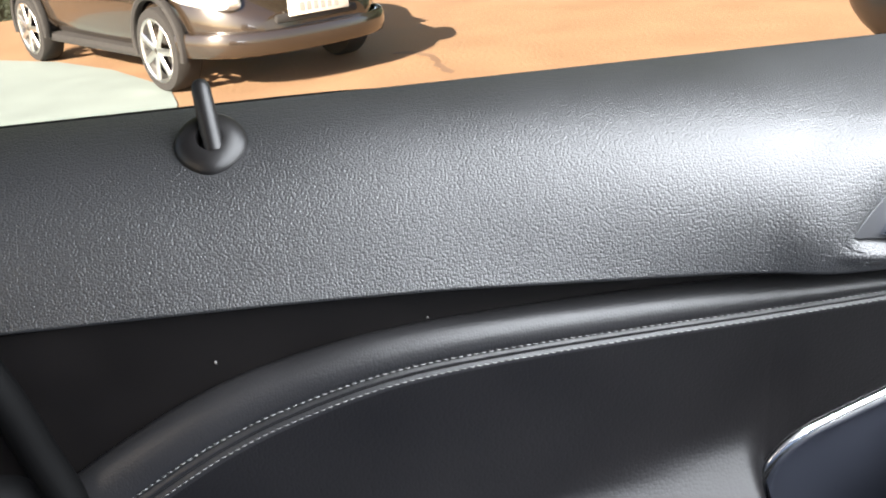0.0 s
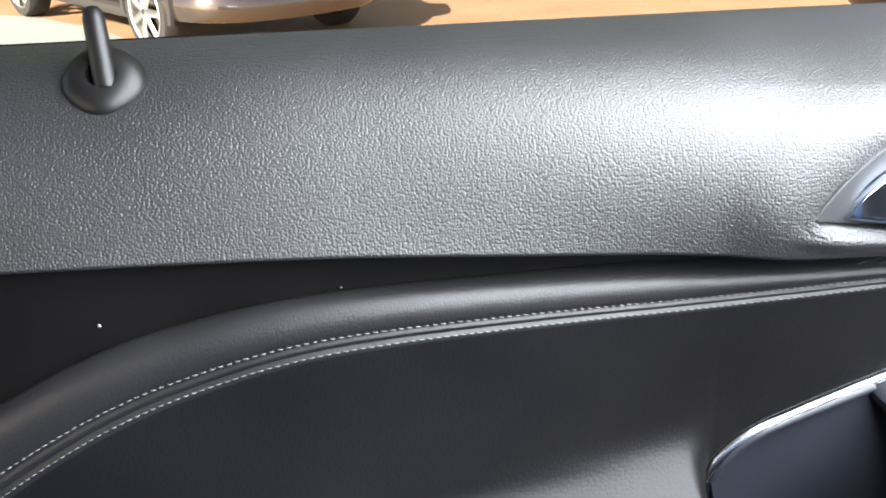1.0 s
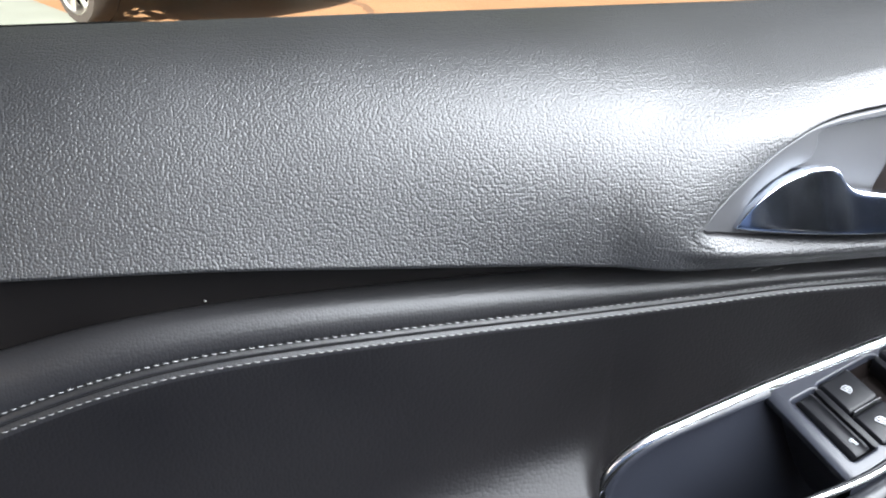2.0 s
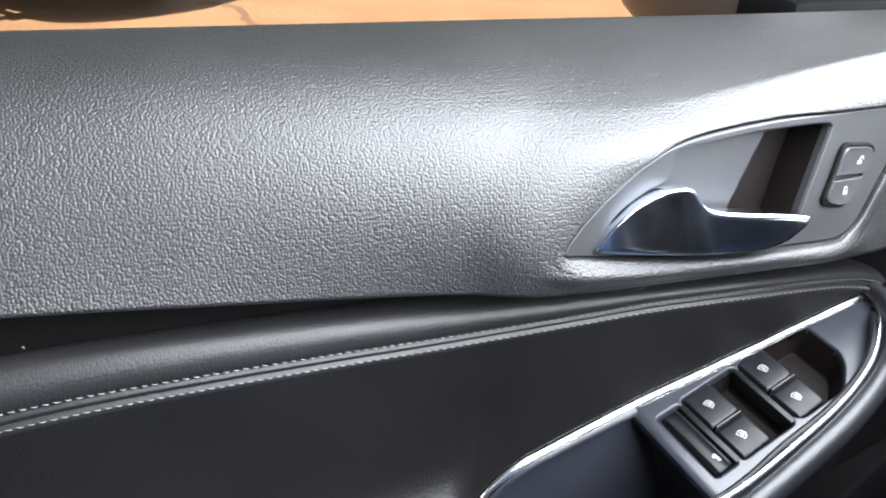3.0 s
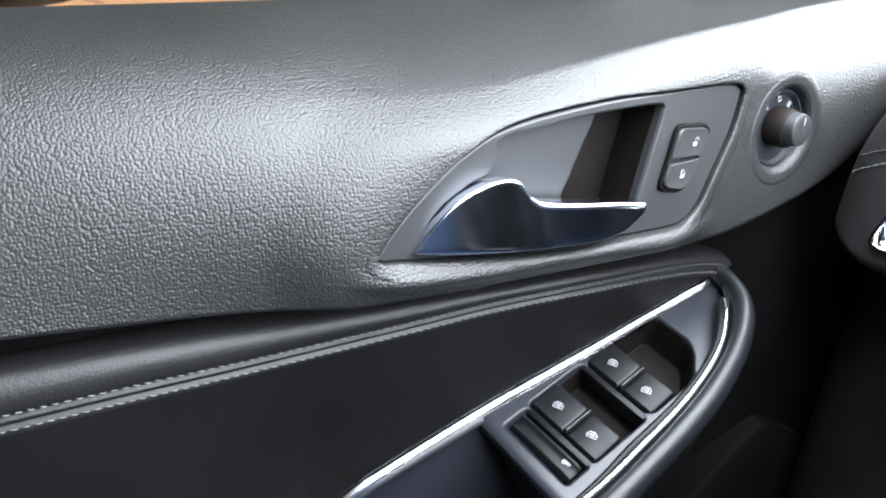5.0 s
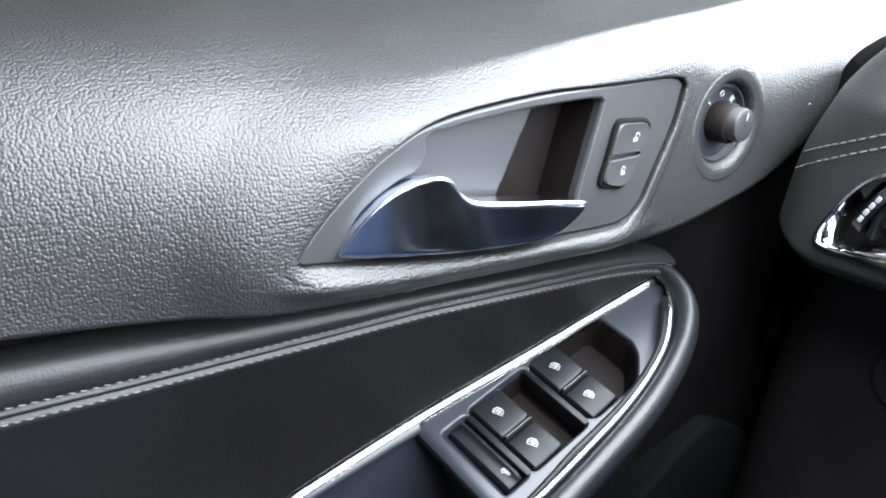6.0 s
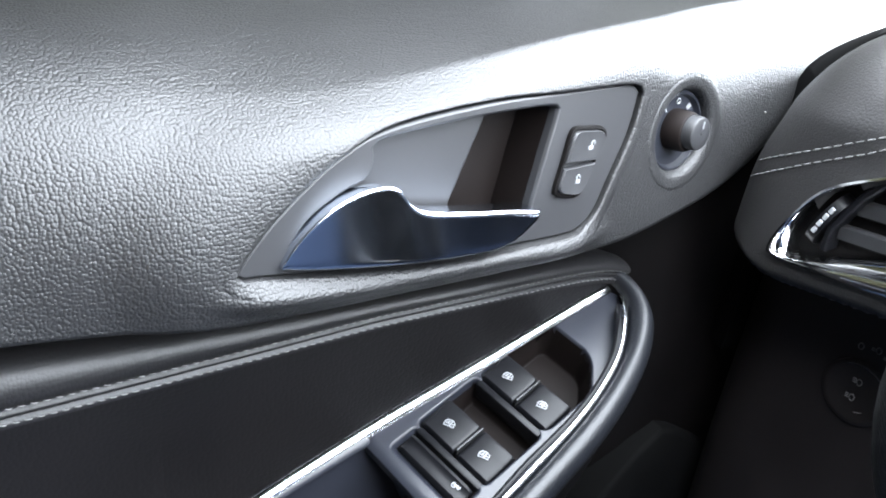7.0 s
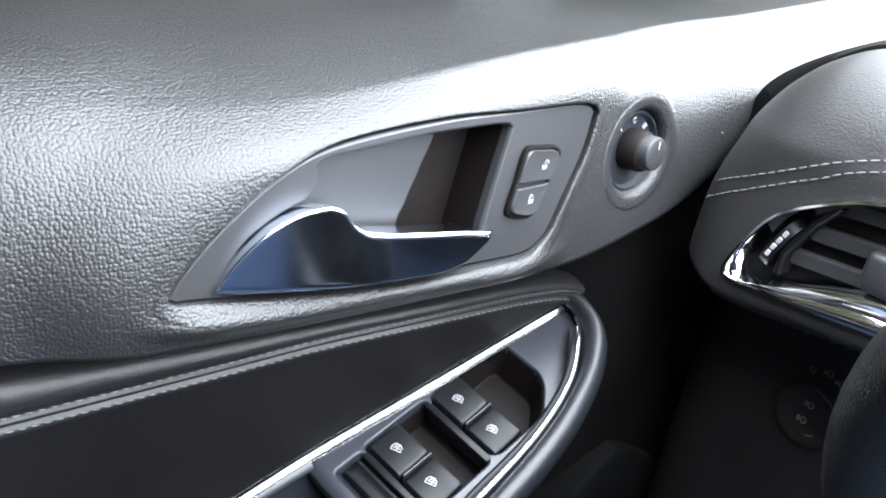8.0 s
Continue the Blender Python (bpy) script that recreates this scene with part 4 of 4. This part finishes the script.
loft([[pin_tilt @ Vector(q) for q in pin_ring(k, l)] for k, l in ((1.0, -0.012), (1.0, 0.000), (0.97, 0.003), (0.88, 0.0055), (0.70, 0.0075), (0.48, 0.0088), (0.36, 0.0088), (0.32, 0.006), (0.30, -0.004))], caps=False, bm=bm)
collar = dpart("lock_pin_collar", bm, PIN, "dark grey plastic collar of the lock pin", sharp=50)
bm = bmesh.new()
p0, p1 = Vector((-0.0482, 0.4490, 0.9915)), Vector((-0.0512, 0.4640, 1.0255))
t = (p1 - p0).normalized()
sx = t.cross(Vector((0, 1, 0))).normalized()
sy = sx.cross(t)
loft([[p0 + t * l + sx * (r * math.cos(a)) + sy * (r * math.sin(a)) for a in np.linspace(0, 2 * math.pi, 20, endpoint=False)]
      for l, r in ((0, 0.0056), (0.027, 0.0052), (0.033, 0.0051), (0.0360, 0.0044), (0.0380, 0.0030), (0.0387, 0.0010))], bm=bm)
dpart("lock_pin", bm, PIN, "slim grey-brown lock pin rod", sharp=50)

# rear edge seal and pillar trim
pillar = thing("door_pillar", "dark grey trimmed door pillar beside the seat", "car pillar", (-0.22, 0.40, 0.30))
bm = sweep(spline([(-0.215, 0.412, 0.985), (-0.190, 0.407, 0.940), (-0.170, 0.402, 0.900), (-0.157, 0.398, 0.856), (-0.147, 0.392, 0.825), (-0.143, 0.385, 0.790), (-0.142, 0.38, 0.70)], 30), disc(12, 0.0095, 0.010), up=(0, 1, 0))
bm.transform(Matrix.Translation((0.22, -0.40, -0.30)))
part("rubber_seal", bm, VOID, pillar, "thick black rubber seal")
bm = box(-0.30, -0.164, 0.36, 0.46, 0.30, 0.84, 0.02, 4)
bm.transform(Matrix.Translation((0.22, -0.40, -0.30)))
part("trim_panel", bm, TRIM, pillar)

# ---- dashboard ----
dash = thing("dashboard", "black leather-topped dashboard end with a chrome-rimmed air vent", "dashboard", (0.70, 0.2, 0.30))
dash_at = Matrix.Translation((-0.70, -0.2, -0.30))


def hpart(name, bm, mat, label="", parent=None, **k):
    bm.transform(dash_at)
    return part(name, bm, mat, parent or dash, label, **k)


DASH_EDGE = spline([(0.406, 0.60), (0.404, 0.72), (0.400, 0.82), (0.3975, 0.880), (0.394, 0.924), (0.386, 0.951), (0.377, 0.975), (0.366, 0.992), (0.353, 1.0035), (0.335, 1.0125), (0.300, 1.0200), (0.22, 1.0255), (0.02, 1.0300)], 260)


def under_z(y):
    """The lower edge of the soft skin, just under the vent."""
    return 0.8712 + 0.13 * min(0.342 - y, 0.16) * (1 if y < 0.342 else 0) + 0.30 * max(0.0, y - 0.352)


def dash_x(y, z):
    """The dash's face: upright, leaning away above its seam, and rolled over at its edge."""
    d = float(np.min(np.hypot(DASH_EDGE[:, 0] - y, DASH_EDGE[:, 1] - z)))
    c = max(0.0, 1 - d / 0.046)
    x = 0.580 + 0.30 * max(0.0, z - 0.962) * step((z - 0.955) / 0.02)
    x += 0.050 * (1 - math.sqrt(max(0.0, 1 - min(c, 0.999) ** 2)))
    x += 0.055 * step((under_z(y) - z) / 0.016)
    return x


VENT = spline([(0.3500, 0.8890), (0.3405, 0.9130), (0.3280, 0.9310), (0.3070, 0.9445), (0.2860, 0.9540), (0.2500, 0.9620), (0.2100, 0.9640), (0.1900, 0.9500), (0.2000, 0.9150), (0.2150, 0.9000), (0.2690, 0.8935), (0.3050, 0.8885),
               (0.3420, 0.8850)], 120, closed=True).tolist()
def dash_face(u, k):
    """u runs along the rolled edge, k from the hidden foot (0) to the edge (1) and on behind it."""
    o = DASH_EDGE[int(u)]
    f = min(k, 1.0)
    y, z = 0.02 + (o[0] - 0.02) * f, 0.60 + (o[1] - 0.60) * f
    return (dash_x(y, z) + 0.10 * max(0.0, k - 1), y, z - 0.03 * max(0.0, k - 1))


ks = [i / 80 for i in range(4, 72)] + [0.9 + i / 200 for i in range(20)] + [0.9985, 1.0, 1.15, 1.5, 2.0]
bm = grid(dash_face, range(len(DASH_EDGE)), ks, lambda x, y, z: not inside(y, z, scaled(VENT, (0.275, 0.922), 0.94)))
for f in bm.faces:
    c = f.calc_center_median()
    if c.z < under_z(c.y) - 0.0145:
        f.material_index = 1
    # unseen inner end coloured blue to tint the lever's reflection
    if c.y < 0.205 and c.z < 0.965:
        f.material_index = 2
hpart("dash_skin", bm, [DASH, LOWER, LEVER_BLUE], "black stitched leather dash skin, its unseen inner end blue for the lever's reflection", sharp=0)
# black strip added along the edge to paint the door gap's shade
run = DASH_EDGE[60:]
turn = np.gradient(run, axis=0)
turn /= np.linalg.norm(turn, axis=1)[:, None]
secs = []
for (y, z), (ty, tz) in zip(run, turn):
    oy, oz = tz, -ty
    wide = 0.012 + 0.020 * step((1.010 - z) / 0.05)
    secs.append([(0.640, y - 0.006 * oy, z - 0.006 * oz), (0.646, y + 0.2 * wide * oy, z + 0.2 * wide * oz), (0.668, y + wide * oy, z + 0.4 * wide * oz), (0.70, y + 1.1 * wide * oy, z + 0.4 * wide * oz), (0.70, y - 0.010 * oy, z - 0.010 * oz)])
hpart("gap_shade", loft(secs), VOID, "black sheet standing for the shade in the gap beside the door")
# kept black as well, so what shows through the gap reads as shade
hpart("dash_body", box(0.74, 1.3, -0.95, 0.39, 0.45, 0.975, 0.02), VOID, "dark dash body")
hpart("dash_top", loft([[(0.705, y, 1.020), (0.80, y, 1.018), (1.29, y, 0.99), (1.29, y, 0.96), (0.72, y, 0.97)] for y in np.linspace(-0.95, 0.27, 10)]), TRIM, "dark dash top", smooth=False)
SEAMS = ([(0.3808, 0.926), (0.37, 0.9324), (0.3468, 0.9449), (0.3326, 0.9526), (0.3194, 0.9598), (0.2956, 0.9709), (0.22, 0.997)], [(0.3858, 0.9133), (0.3748, 0.9206), (0.3444, 0.9386), (0.3171, 0.9536), (0.293, 0.9662), (0.22, 0.991)])
bm = bmesh.new()
for pts in SEAMS:
    line = np.array([(dash_x(y, z) - 0.0006, y, z) for y, z in spline(pts, 160)])
    run = np.concatenate([[0], np.cumsum(np.linalg.norm(np.diff(line, axis=0), axis=1))])
    for k in range(int(run[-1] / 0.0058)):
        p0, p1 = [Vector([np.interp(c, run, line[:, q]) for q in range(3)]) for c in (k * 0.0058 + 0.0006, k * 0.0058 + 0.0046)]
        sweep([p0, p0.lerp(p1, 0.3), p0.lerp(p1, 0.7), p1], disc(6, 0.00048), up=(-1, 0, 0), taper=lambda f: 0.6 + 0.4 * math.sin(math.pi * f), bm=bm)
tagged(hpart("stitching", bm, THREAD, "two rows of pale stitches"), kind="stuff")


def vent_point(y, z, out=0.0):
    return Vector((0.580 - out, y, z))


vent_c = (0.275, 0.922)
VENT_IN = spline([(0.3415, 0.8935), (0.3378, 0.9120), (0.3262, 0.9288), (0.3066, 0.9422), (0.2860, 0.9514), (0.2500, 0.9592), (0.2130, 0.9612), (0.1960, 0.9480), (0.2050, 0.9250), (0.2200, 0.9125), (0.2660, 0.9105), (0.2920, 0.9040), (0.3150, 0.8960),
                  (0.3360, 0.8880)], 120, closed=True).tolist()
bm = bmesh.new()
outer = [[vent_point(y, z, o) for y, z in inset(VENT, d)] for d, o in ((-0.0015, -0.008), (-0.0012, 0.0015), (-0.0004, 0.0034), (0.0008, 0.0042))]
loft(outer, caps=False, bm=bm)
inner = [[vent_point(y, z, o) for y, z in inset(VENT_IN, d)] for d, o in ((-0.0008, -0.0010), (0.0, -0.0025), (0.0006, -0.008), (0.0008, -0.016))]
loft(inner, caps=False, bm=bm)
band = [outer[-1]]
for f, o in ((0.12, 0.0046), (0.28, 0.0044), (0.42, 0.0030), (0.46, 0.0022), (0.50, 0.0024), (0.68, 0.0020), (0.85, 0.0008)):
    band.append([vent_point(a.y + (b.y - a.y) * f, a.z + (b.z - a.z) * f, o) for a, b in zip(outer[-1], inner[0])])
loft(band + [inner[0]], caps=False, bm=bm)
bmesh.ops.remove_doubles(bm, verts=bm.verts[:], dist=0.00002)
# unseen end painted black so no bright spot mirrors in the lever
for f in bm.faces:
    if f.calc_center_median().y < 0.228:
        f.material_index = 1
vent = hpart("vent_rim", bm, [CHROME, KEY], "bright chrome vent rim, its unseen end black to clear the lever's reflection", sharp=25)
hpart("vent_back", loft([[vent_point(y, z, o) for y, z in scaled(VENT_IN, vent_c, k)] for k, o in ((0.99, -0.012), (0.99, -0.04), (0.5, -0.042))]), MATTE, "black vent throat", parent=vent, sharp=40)
for z0, y_left in ((0.9440, 0.305), (0.9270, 0.314), (0.9115, 0.320)):
    sl = [(0.0, -0.0050), (0.002, -0.0056), (0.022, -0.001), (0.024, 0.001), (0.010, 0.0030), (0.002, 0.0030), (0.0, 0.0018)]
    hpart("vent_slat", loft([[(0.588 + a, y, z0 + 0.10 * (0.30 - y) + b) for a, b in sl] for y in (0.20, 0.25, 0.29, y_left)]), SATIN, "dark grey vent slat", parent=vent, sharp=30)
hpart("vent_post", sweep([(0.584, 0.302, 0.944), (0.584, 0.311, 0.932), (0.584, 0.322, 0.910), (0.584, 0.322, 0.898)], [(-0.0018, -0.012), (0.0018, -0.012), (0.0020, 0.002), (0.001, 0.003), (-0.001, 0.003), (-0.0020, 0.002)], up=(-1, 0, 0)), KEY, "black vent divider", parent=vent)
hpart("vent_tab", box(0.577, 0.592, 0.262, 0.281, 0.911, 0.932, 0.004, 3), SATIN, "dark grey vent steering tab", parent=vent)
wheel_m = Matrix.Translation((0.589, 0.3262, 0.9130)) @ Matrix.Rotation(radians(24), 4, "X")
hpart("thumb_wheel", loft([[wheel_m @ Vector((0.0105 * math.cos(a), w, 0.0165 * math.sin(a))) for a in np.linspace(0, 2 * math.pi, 32, endpoint=False)] for w in (-0.003, -0.0024, 0.0024, 0.003)]), KEY, "black vent thumbwheel", parent=vent)
bm = bmesh.new()
for a in (150, 166, 182, 200):
    c = wheel_m @ Vector((0.0107 * math.cos(radians(a)), 0, 0.0167 * math.sin(radians(a))))
    box(-0.0006, 0.0006, -0.0012, 0.0012, -0.0019, 0.0019, 0.0004, 1, m=Matrix.Translation(c) @ Matrix.Rotation(radians(24), 4, "X"), bm=bm)
hpart("wheel_marks", bm, INK, "white thumbwheel marks", parent=vent, smooth=False)

# light switch on the dark lower dash
LX = 0.634
LAMP = (0.3005, 0.8020)


def lamp_at(r, a, out):
    return (LX - out, LAMP[0] + r * math.cos(a), LAMP[1] + r * math.sin(a))


turn = np.linspace(0, 2 * math.pi, 40, endpoint=False)
lamp_switch = hpart("light_switch", loft([[lamp_at(r, a, o) for a in turn] for r, o in ((0.0215, -0.004), (0.0210, 0.0005), (0.0195, 0.0012), (0.0170, 0.0012), (0.0155, 0.0008), (0.002, 0.0008))], caps=False), LOWER, "round black headlamp switch", sharp=35)
# tapered metal arc stands for the glint along the ring's top
hpart("ring_glint", sweep([lamp_at(0.0185, a, 0.0012) for a in np.linspace(radians(45), radians(140), 24)], disc(6, 0.0006, 0.0009), up=(-1, 0, 0), taper=lambda f: 0.3 + 0.7 * math.sin(math.pi * f)), BRUSHED, "thin bright arc modelled as the glint on the switch ring", parent=lamp_switch)
hpart("ring_glint", sweep([lamp_at(0.0125, a, 0.0009) for a in np.linspace(radians(232), radians(255), 10)], disc(6, 0.0003), up=(-1, 0, 0)), DIM, "thin pale index line", parent=lamp_switch)


def lamp_sign(y, z, rays, out):
    """A small printed lamp: a ring with strokes beside it."""
    bm = sweep([(LX - out, y + 0.0016 * math.cos(a), z + 0.0020 * math.sin(a)) for a in np.linspace(0, 2 * math.pi, 14, endpoint=False)], disc(4, 0.00026), up=(-1, 0, 0), closed=True)
    for k in range(rays):
        box(LX - out - 0.0003, LX - out + 0.0002, y + 0.0022, y + 0.0042, z - 0.0014 + 0.0012 * k, z - 0.0010 + 0.0012 * k, bm=bm)
    hpart("symbol", bm, DIM, "grey printed lamp sign", parent=lamp_switch, smooth=False)


for y, z, rays, out in ((0.3067, 0.8312, 0, 0.0), (0.2965, 0.8338, 2, 0.0), (0.2885, 0.8318, 2, 0.0), (0.2998, 0.8098, 3, 0.0012), (0.3010, 0.7984, 3, 0.0012)):
    lamp_sign(y, z, rays, out)

# steering wheel rim
wheel = thing("steering_wheel", "black leather steering wheel", "steering wheel", (0.47, 0.026, 0.900))
ring = Matrix.Rotation(radians(-24), 4, "Y")
bm = sweep([ring @ Vector((0, 0.186 * math.cos(a), 0.186 * math.sin(a))) for a in np.linspace(0, 2 * math.pi, 72, endpoint=False)], disc(14, 0.016, 0.0145), up=(1, 0, 0), closed=True)
part("rim", bm, GRAIN, wheel)
bm = loft([[ring @ Vector((x, 0.075 * c, 0.07 * s)) for c, s in disc(24, 1.0, power=3)] for x in (0.05, 0.01, -0.012, -0.02)])
part("hub", bm, MATTE, wheel)
for a in (8, 172, 270):
    d = Vector((0, math.cos(radians(a)), math.sin(radians(a))))
    bm = sweep([ring @ (d * r + Vector((0.012, 0, 0))) for r in (0.06, 0.10, 0.14, 0.18)], disc(10, 0.018, 0.008), up=(1, 0, 0))
    part("spoke", bm, MATTE, wheel)

# wing mirror outside the window
mirror = thing("wing_mirror", "dark wing mirror outside the driver's window", "wing mirror", (0.56, 0.62, 0.98))
GLOSS = material("dark_car_paint", (0.016, 0.016, 0.017), 0.35, vary=0.05, coat=0.1)
secs = []
for f in np.linspace(0, 1, 12):
    k = math.sin(math.pi * (0.12 + 0.8 * f)) ** 0.5
    secs.append([(0.02 + 0.085 * k * c * (1.2 if c > 0 else 0.55), -0.04 + 0.22 * f, 0.035 + 0.075 * k * s) for c, s in disc(28, 1.0, power=3)])
part("housing", loft(secs), GLOSS, mirror)
secs = [[(-0.030 - d, 0.065 + 0.075 * k * c, 0.094 + 0.018 * k * s) for c, s in disc(28, 1.0, power=3)] for k, d in ((1.0, 0.0), (0.97, 0.004))]
part("mirror_glass", loft(secs), CHROME, mirror, "silvered mirror glass")
part("mirror_foot", box(-0.02, 0.09, -0.085, -0.02, -0.04, 0.026, 0.012), RUBBER, mirror, "matt black mirror foot")

# ---- parked car across the ground ----
PAINT = material("black_car_paint", (0.022, 0.015, 0.010), 0.24, vary=0.08, vary_scale=2, coat=0.9)
TYRE = material("tyre_rubber", (0.013, 0.012, 0.011), 0.85, vary=0.2, vary_scale=12)
ALLOY = material("bright_alloy", (0.75, 0.74, 0.72), 0.3, 1.0, vary=0.05)
LENS = material("clear_lamp", (0.85, 0.85, 0.82), 0.12, 0.6, vary=0.05)
PLATE_WHITE = material("plate_white", (0.72, 0.70, 0.62), 0.5, vary=0.05)
PLATE_GREY = material("plate_grey", (0.30, 0.29, 0.26), 0.6, vary=0.05)
GLASS_DARK = material("dark_car_glass", (0.02, 0.022, 0.024), 0.06, vary=0.05, coat=0.5)
car = thing("parked_car", "dark hatchback car parked in sunlight on the earth", "car")
car.matrix_world = Matrix.Translation(on_ground(-0.927, 7.79)) @ TILT @ Matrix.Rotation(math.atan2(-0.822, 0.569), 4, "Z")
side_w = smooth_curve((-2.05, 0.66), (-1.7, 0.80), (0, 0.84), (1.5, 0.80), (1.75, 0.70), (1.96, 0.46))
low_z = smooth_curve((-2.05, 0.36), (-1.6, 0.24), (1.5, 0.20), (1.96, 0.28))
top_z = smooth_curve((-2.05, 0.80), (-1.8, 0.98), (0.6, 0.98), (1.2, 0.88), (1.65, 0.74), (1.96, 0.54))
secs = []
for x in np.linspace(-2.05, 1.96, 44):
    w, l, h = side_w(x), low_z(x), top_z(x)
    secs.append([(x, w * c * (1.0 if s < 0.4 else 1.0 - 0.12 * (s - 0.4)), (l + h) / 2 + (h - l) / 2 * s) for c, s in disc(32, 1.0, power=4.5)])
body = part("body", loft(secs), PAINT, car)
secs = []
for x, w, h in ((-1.75, 0.60, 0.98), (-1.4, 0.62, 1.32), (-0.9, 0.64, 1.43), (-0.1, 0.64, 1.44), (0.25, 0.63, 1.36), (0.75, 0.60, 1.12), (1.05, 0.58, 0.94)):
    secs.append([(x, -w - 0.14, 0.92), (x, -w, h - 0.06), (x, -w + 0.10, h), (x, w - 0.10, h), (x, w, h - 0.06), (x, w + 0.14, 0.92)])
part("cabin", loft(secs), GLASS_DARK, car, "dark glazed cabin")
wheel_done = None
for wx in (1.2, -1.21):
    for wy in (-0.80, 0.80):
        s = math.copysign(1, wy)
        bm = sweep([(wx + 0.345 * math.cos(a), wy + s * 0.055, 0.33 + 0.345 * math.sin(a)) for a in np.linspace(-0.25, math.pi + 0.25, 30)], disc(8, 0.03, 0.035), up=(0, 1, 0))
        part("wheel_arch", bm, TYRE, car)
        w_ob = part("wheel", loft([[(wx + r * math.cos(a), wy + s * y, 0.30 + r * math.sin(a)) for a in np.linspace(0, 2 * math.pi, 40, endpoint=False)] for r, y in ((0.2, -0.11), (0.28, -0.11), (0.30, -0.08), (0.30, 0.05), (0.285, 0.08), (0.225, 0.085), (0.2, 0.05))], caps=False), TYRE, car, "black tyre")
        bm = loft([[(wx + r * math.cos(a), wy + s * y, 0.30 + r * math.sin(a)) for a in np.linspace(0, 2 * math.pi, 40, endpoint=False)] for r, y in ((0.235, 0.075), (0.225, 0.088), (0.205, 0.080), (0.195, 0.02))], caps=False)
        for k in range(7):
            a = 2 * math.pi * k / 7
            c, q = math.cos(a), math.sin(a)
            sweep([(wx + r * c, wy + s * y, 0.30 + r * q) for r, y in ((0.02, 0.078), (0.10, 0.08), (0.21, 0.078))], disc(8, 0.026, 0.012), up=(0, s, 0), bm=bm)
        part("rim", bm, ALLOY, w_ob, "bright alloy rim")
for s in (-1, 1):
    bm = loft([[(1.60 + 0.24 * c * k + 0.03 * o, s * (0.66 + 0.0 * o) - s * 0.13 * c * k + s * 0.05 * o, 0.665 + 0.075 * q * k + 0.05 * c * k * -1) for c, q in disc(24, 1.0, power=2.6)] for k, o in ((1.0, 0.0), (0.98, 1.0), (0.85, 1.8), (0.3, 2.3))])
    part("headlamp", bm, LENS, car, "bright clear headlamp")
    part("fog_lamp", loft([[(1.74 + 0.03 * o, s * 0.52 + 0.09 * k * c, 0.40 + 0.05 * k * q) for c, q in disc(20, 1.0)] for k, o in ((1, 0), (1, 2.5), (0.8, 3.2), (0.2, 3.4))]), LENS, car, "round fog lamp")
part("bumper", sweep(spline([(1.45, -0.84, 0.35), (1.78, -0.74, 0.35), (1.95, -0.45, 0.345), (2.00, 0, 0.345), (1.95, 0.45, 0.345), (1.78, 0.74, 0.35), (1.45, 0.84, 0.37)], 40), disc(12, 0.04, 0.085, 3), up=(0, 0, 1)), PAINT, car)
part("grille", box(1.92, 1.99, -0.36, 0.36, 0.46, 0.52, 0.02), TYRE, car, "black lower grille")
plate_ob = part("number_plate", box(1.985, 2.015, -0.26, 0.26, 0.50, 0.61, 0.006), PLATE_WHITE, car, "pale number plate")
bm = bmesh.new()
for k in range(6):
    box(2.014, 2.018, -0.18 + 0.06 * k, -0.14 + 0.06 * k, 0.525, 0.585, bm=bm)
part("plate_bar", bm, PLATE_GREY, plate_ob, "dark bar", smooth=False)
part("sill", box(-0.95, 0.9, -0.83, 0.83, 0.2, 0.28, 0.03), TYRE, car, "black side sill")
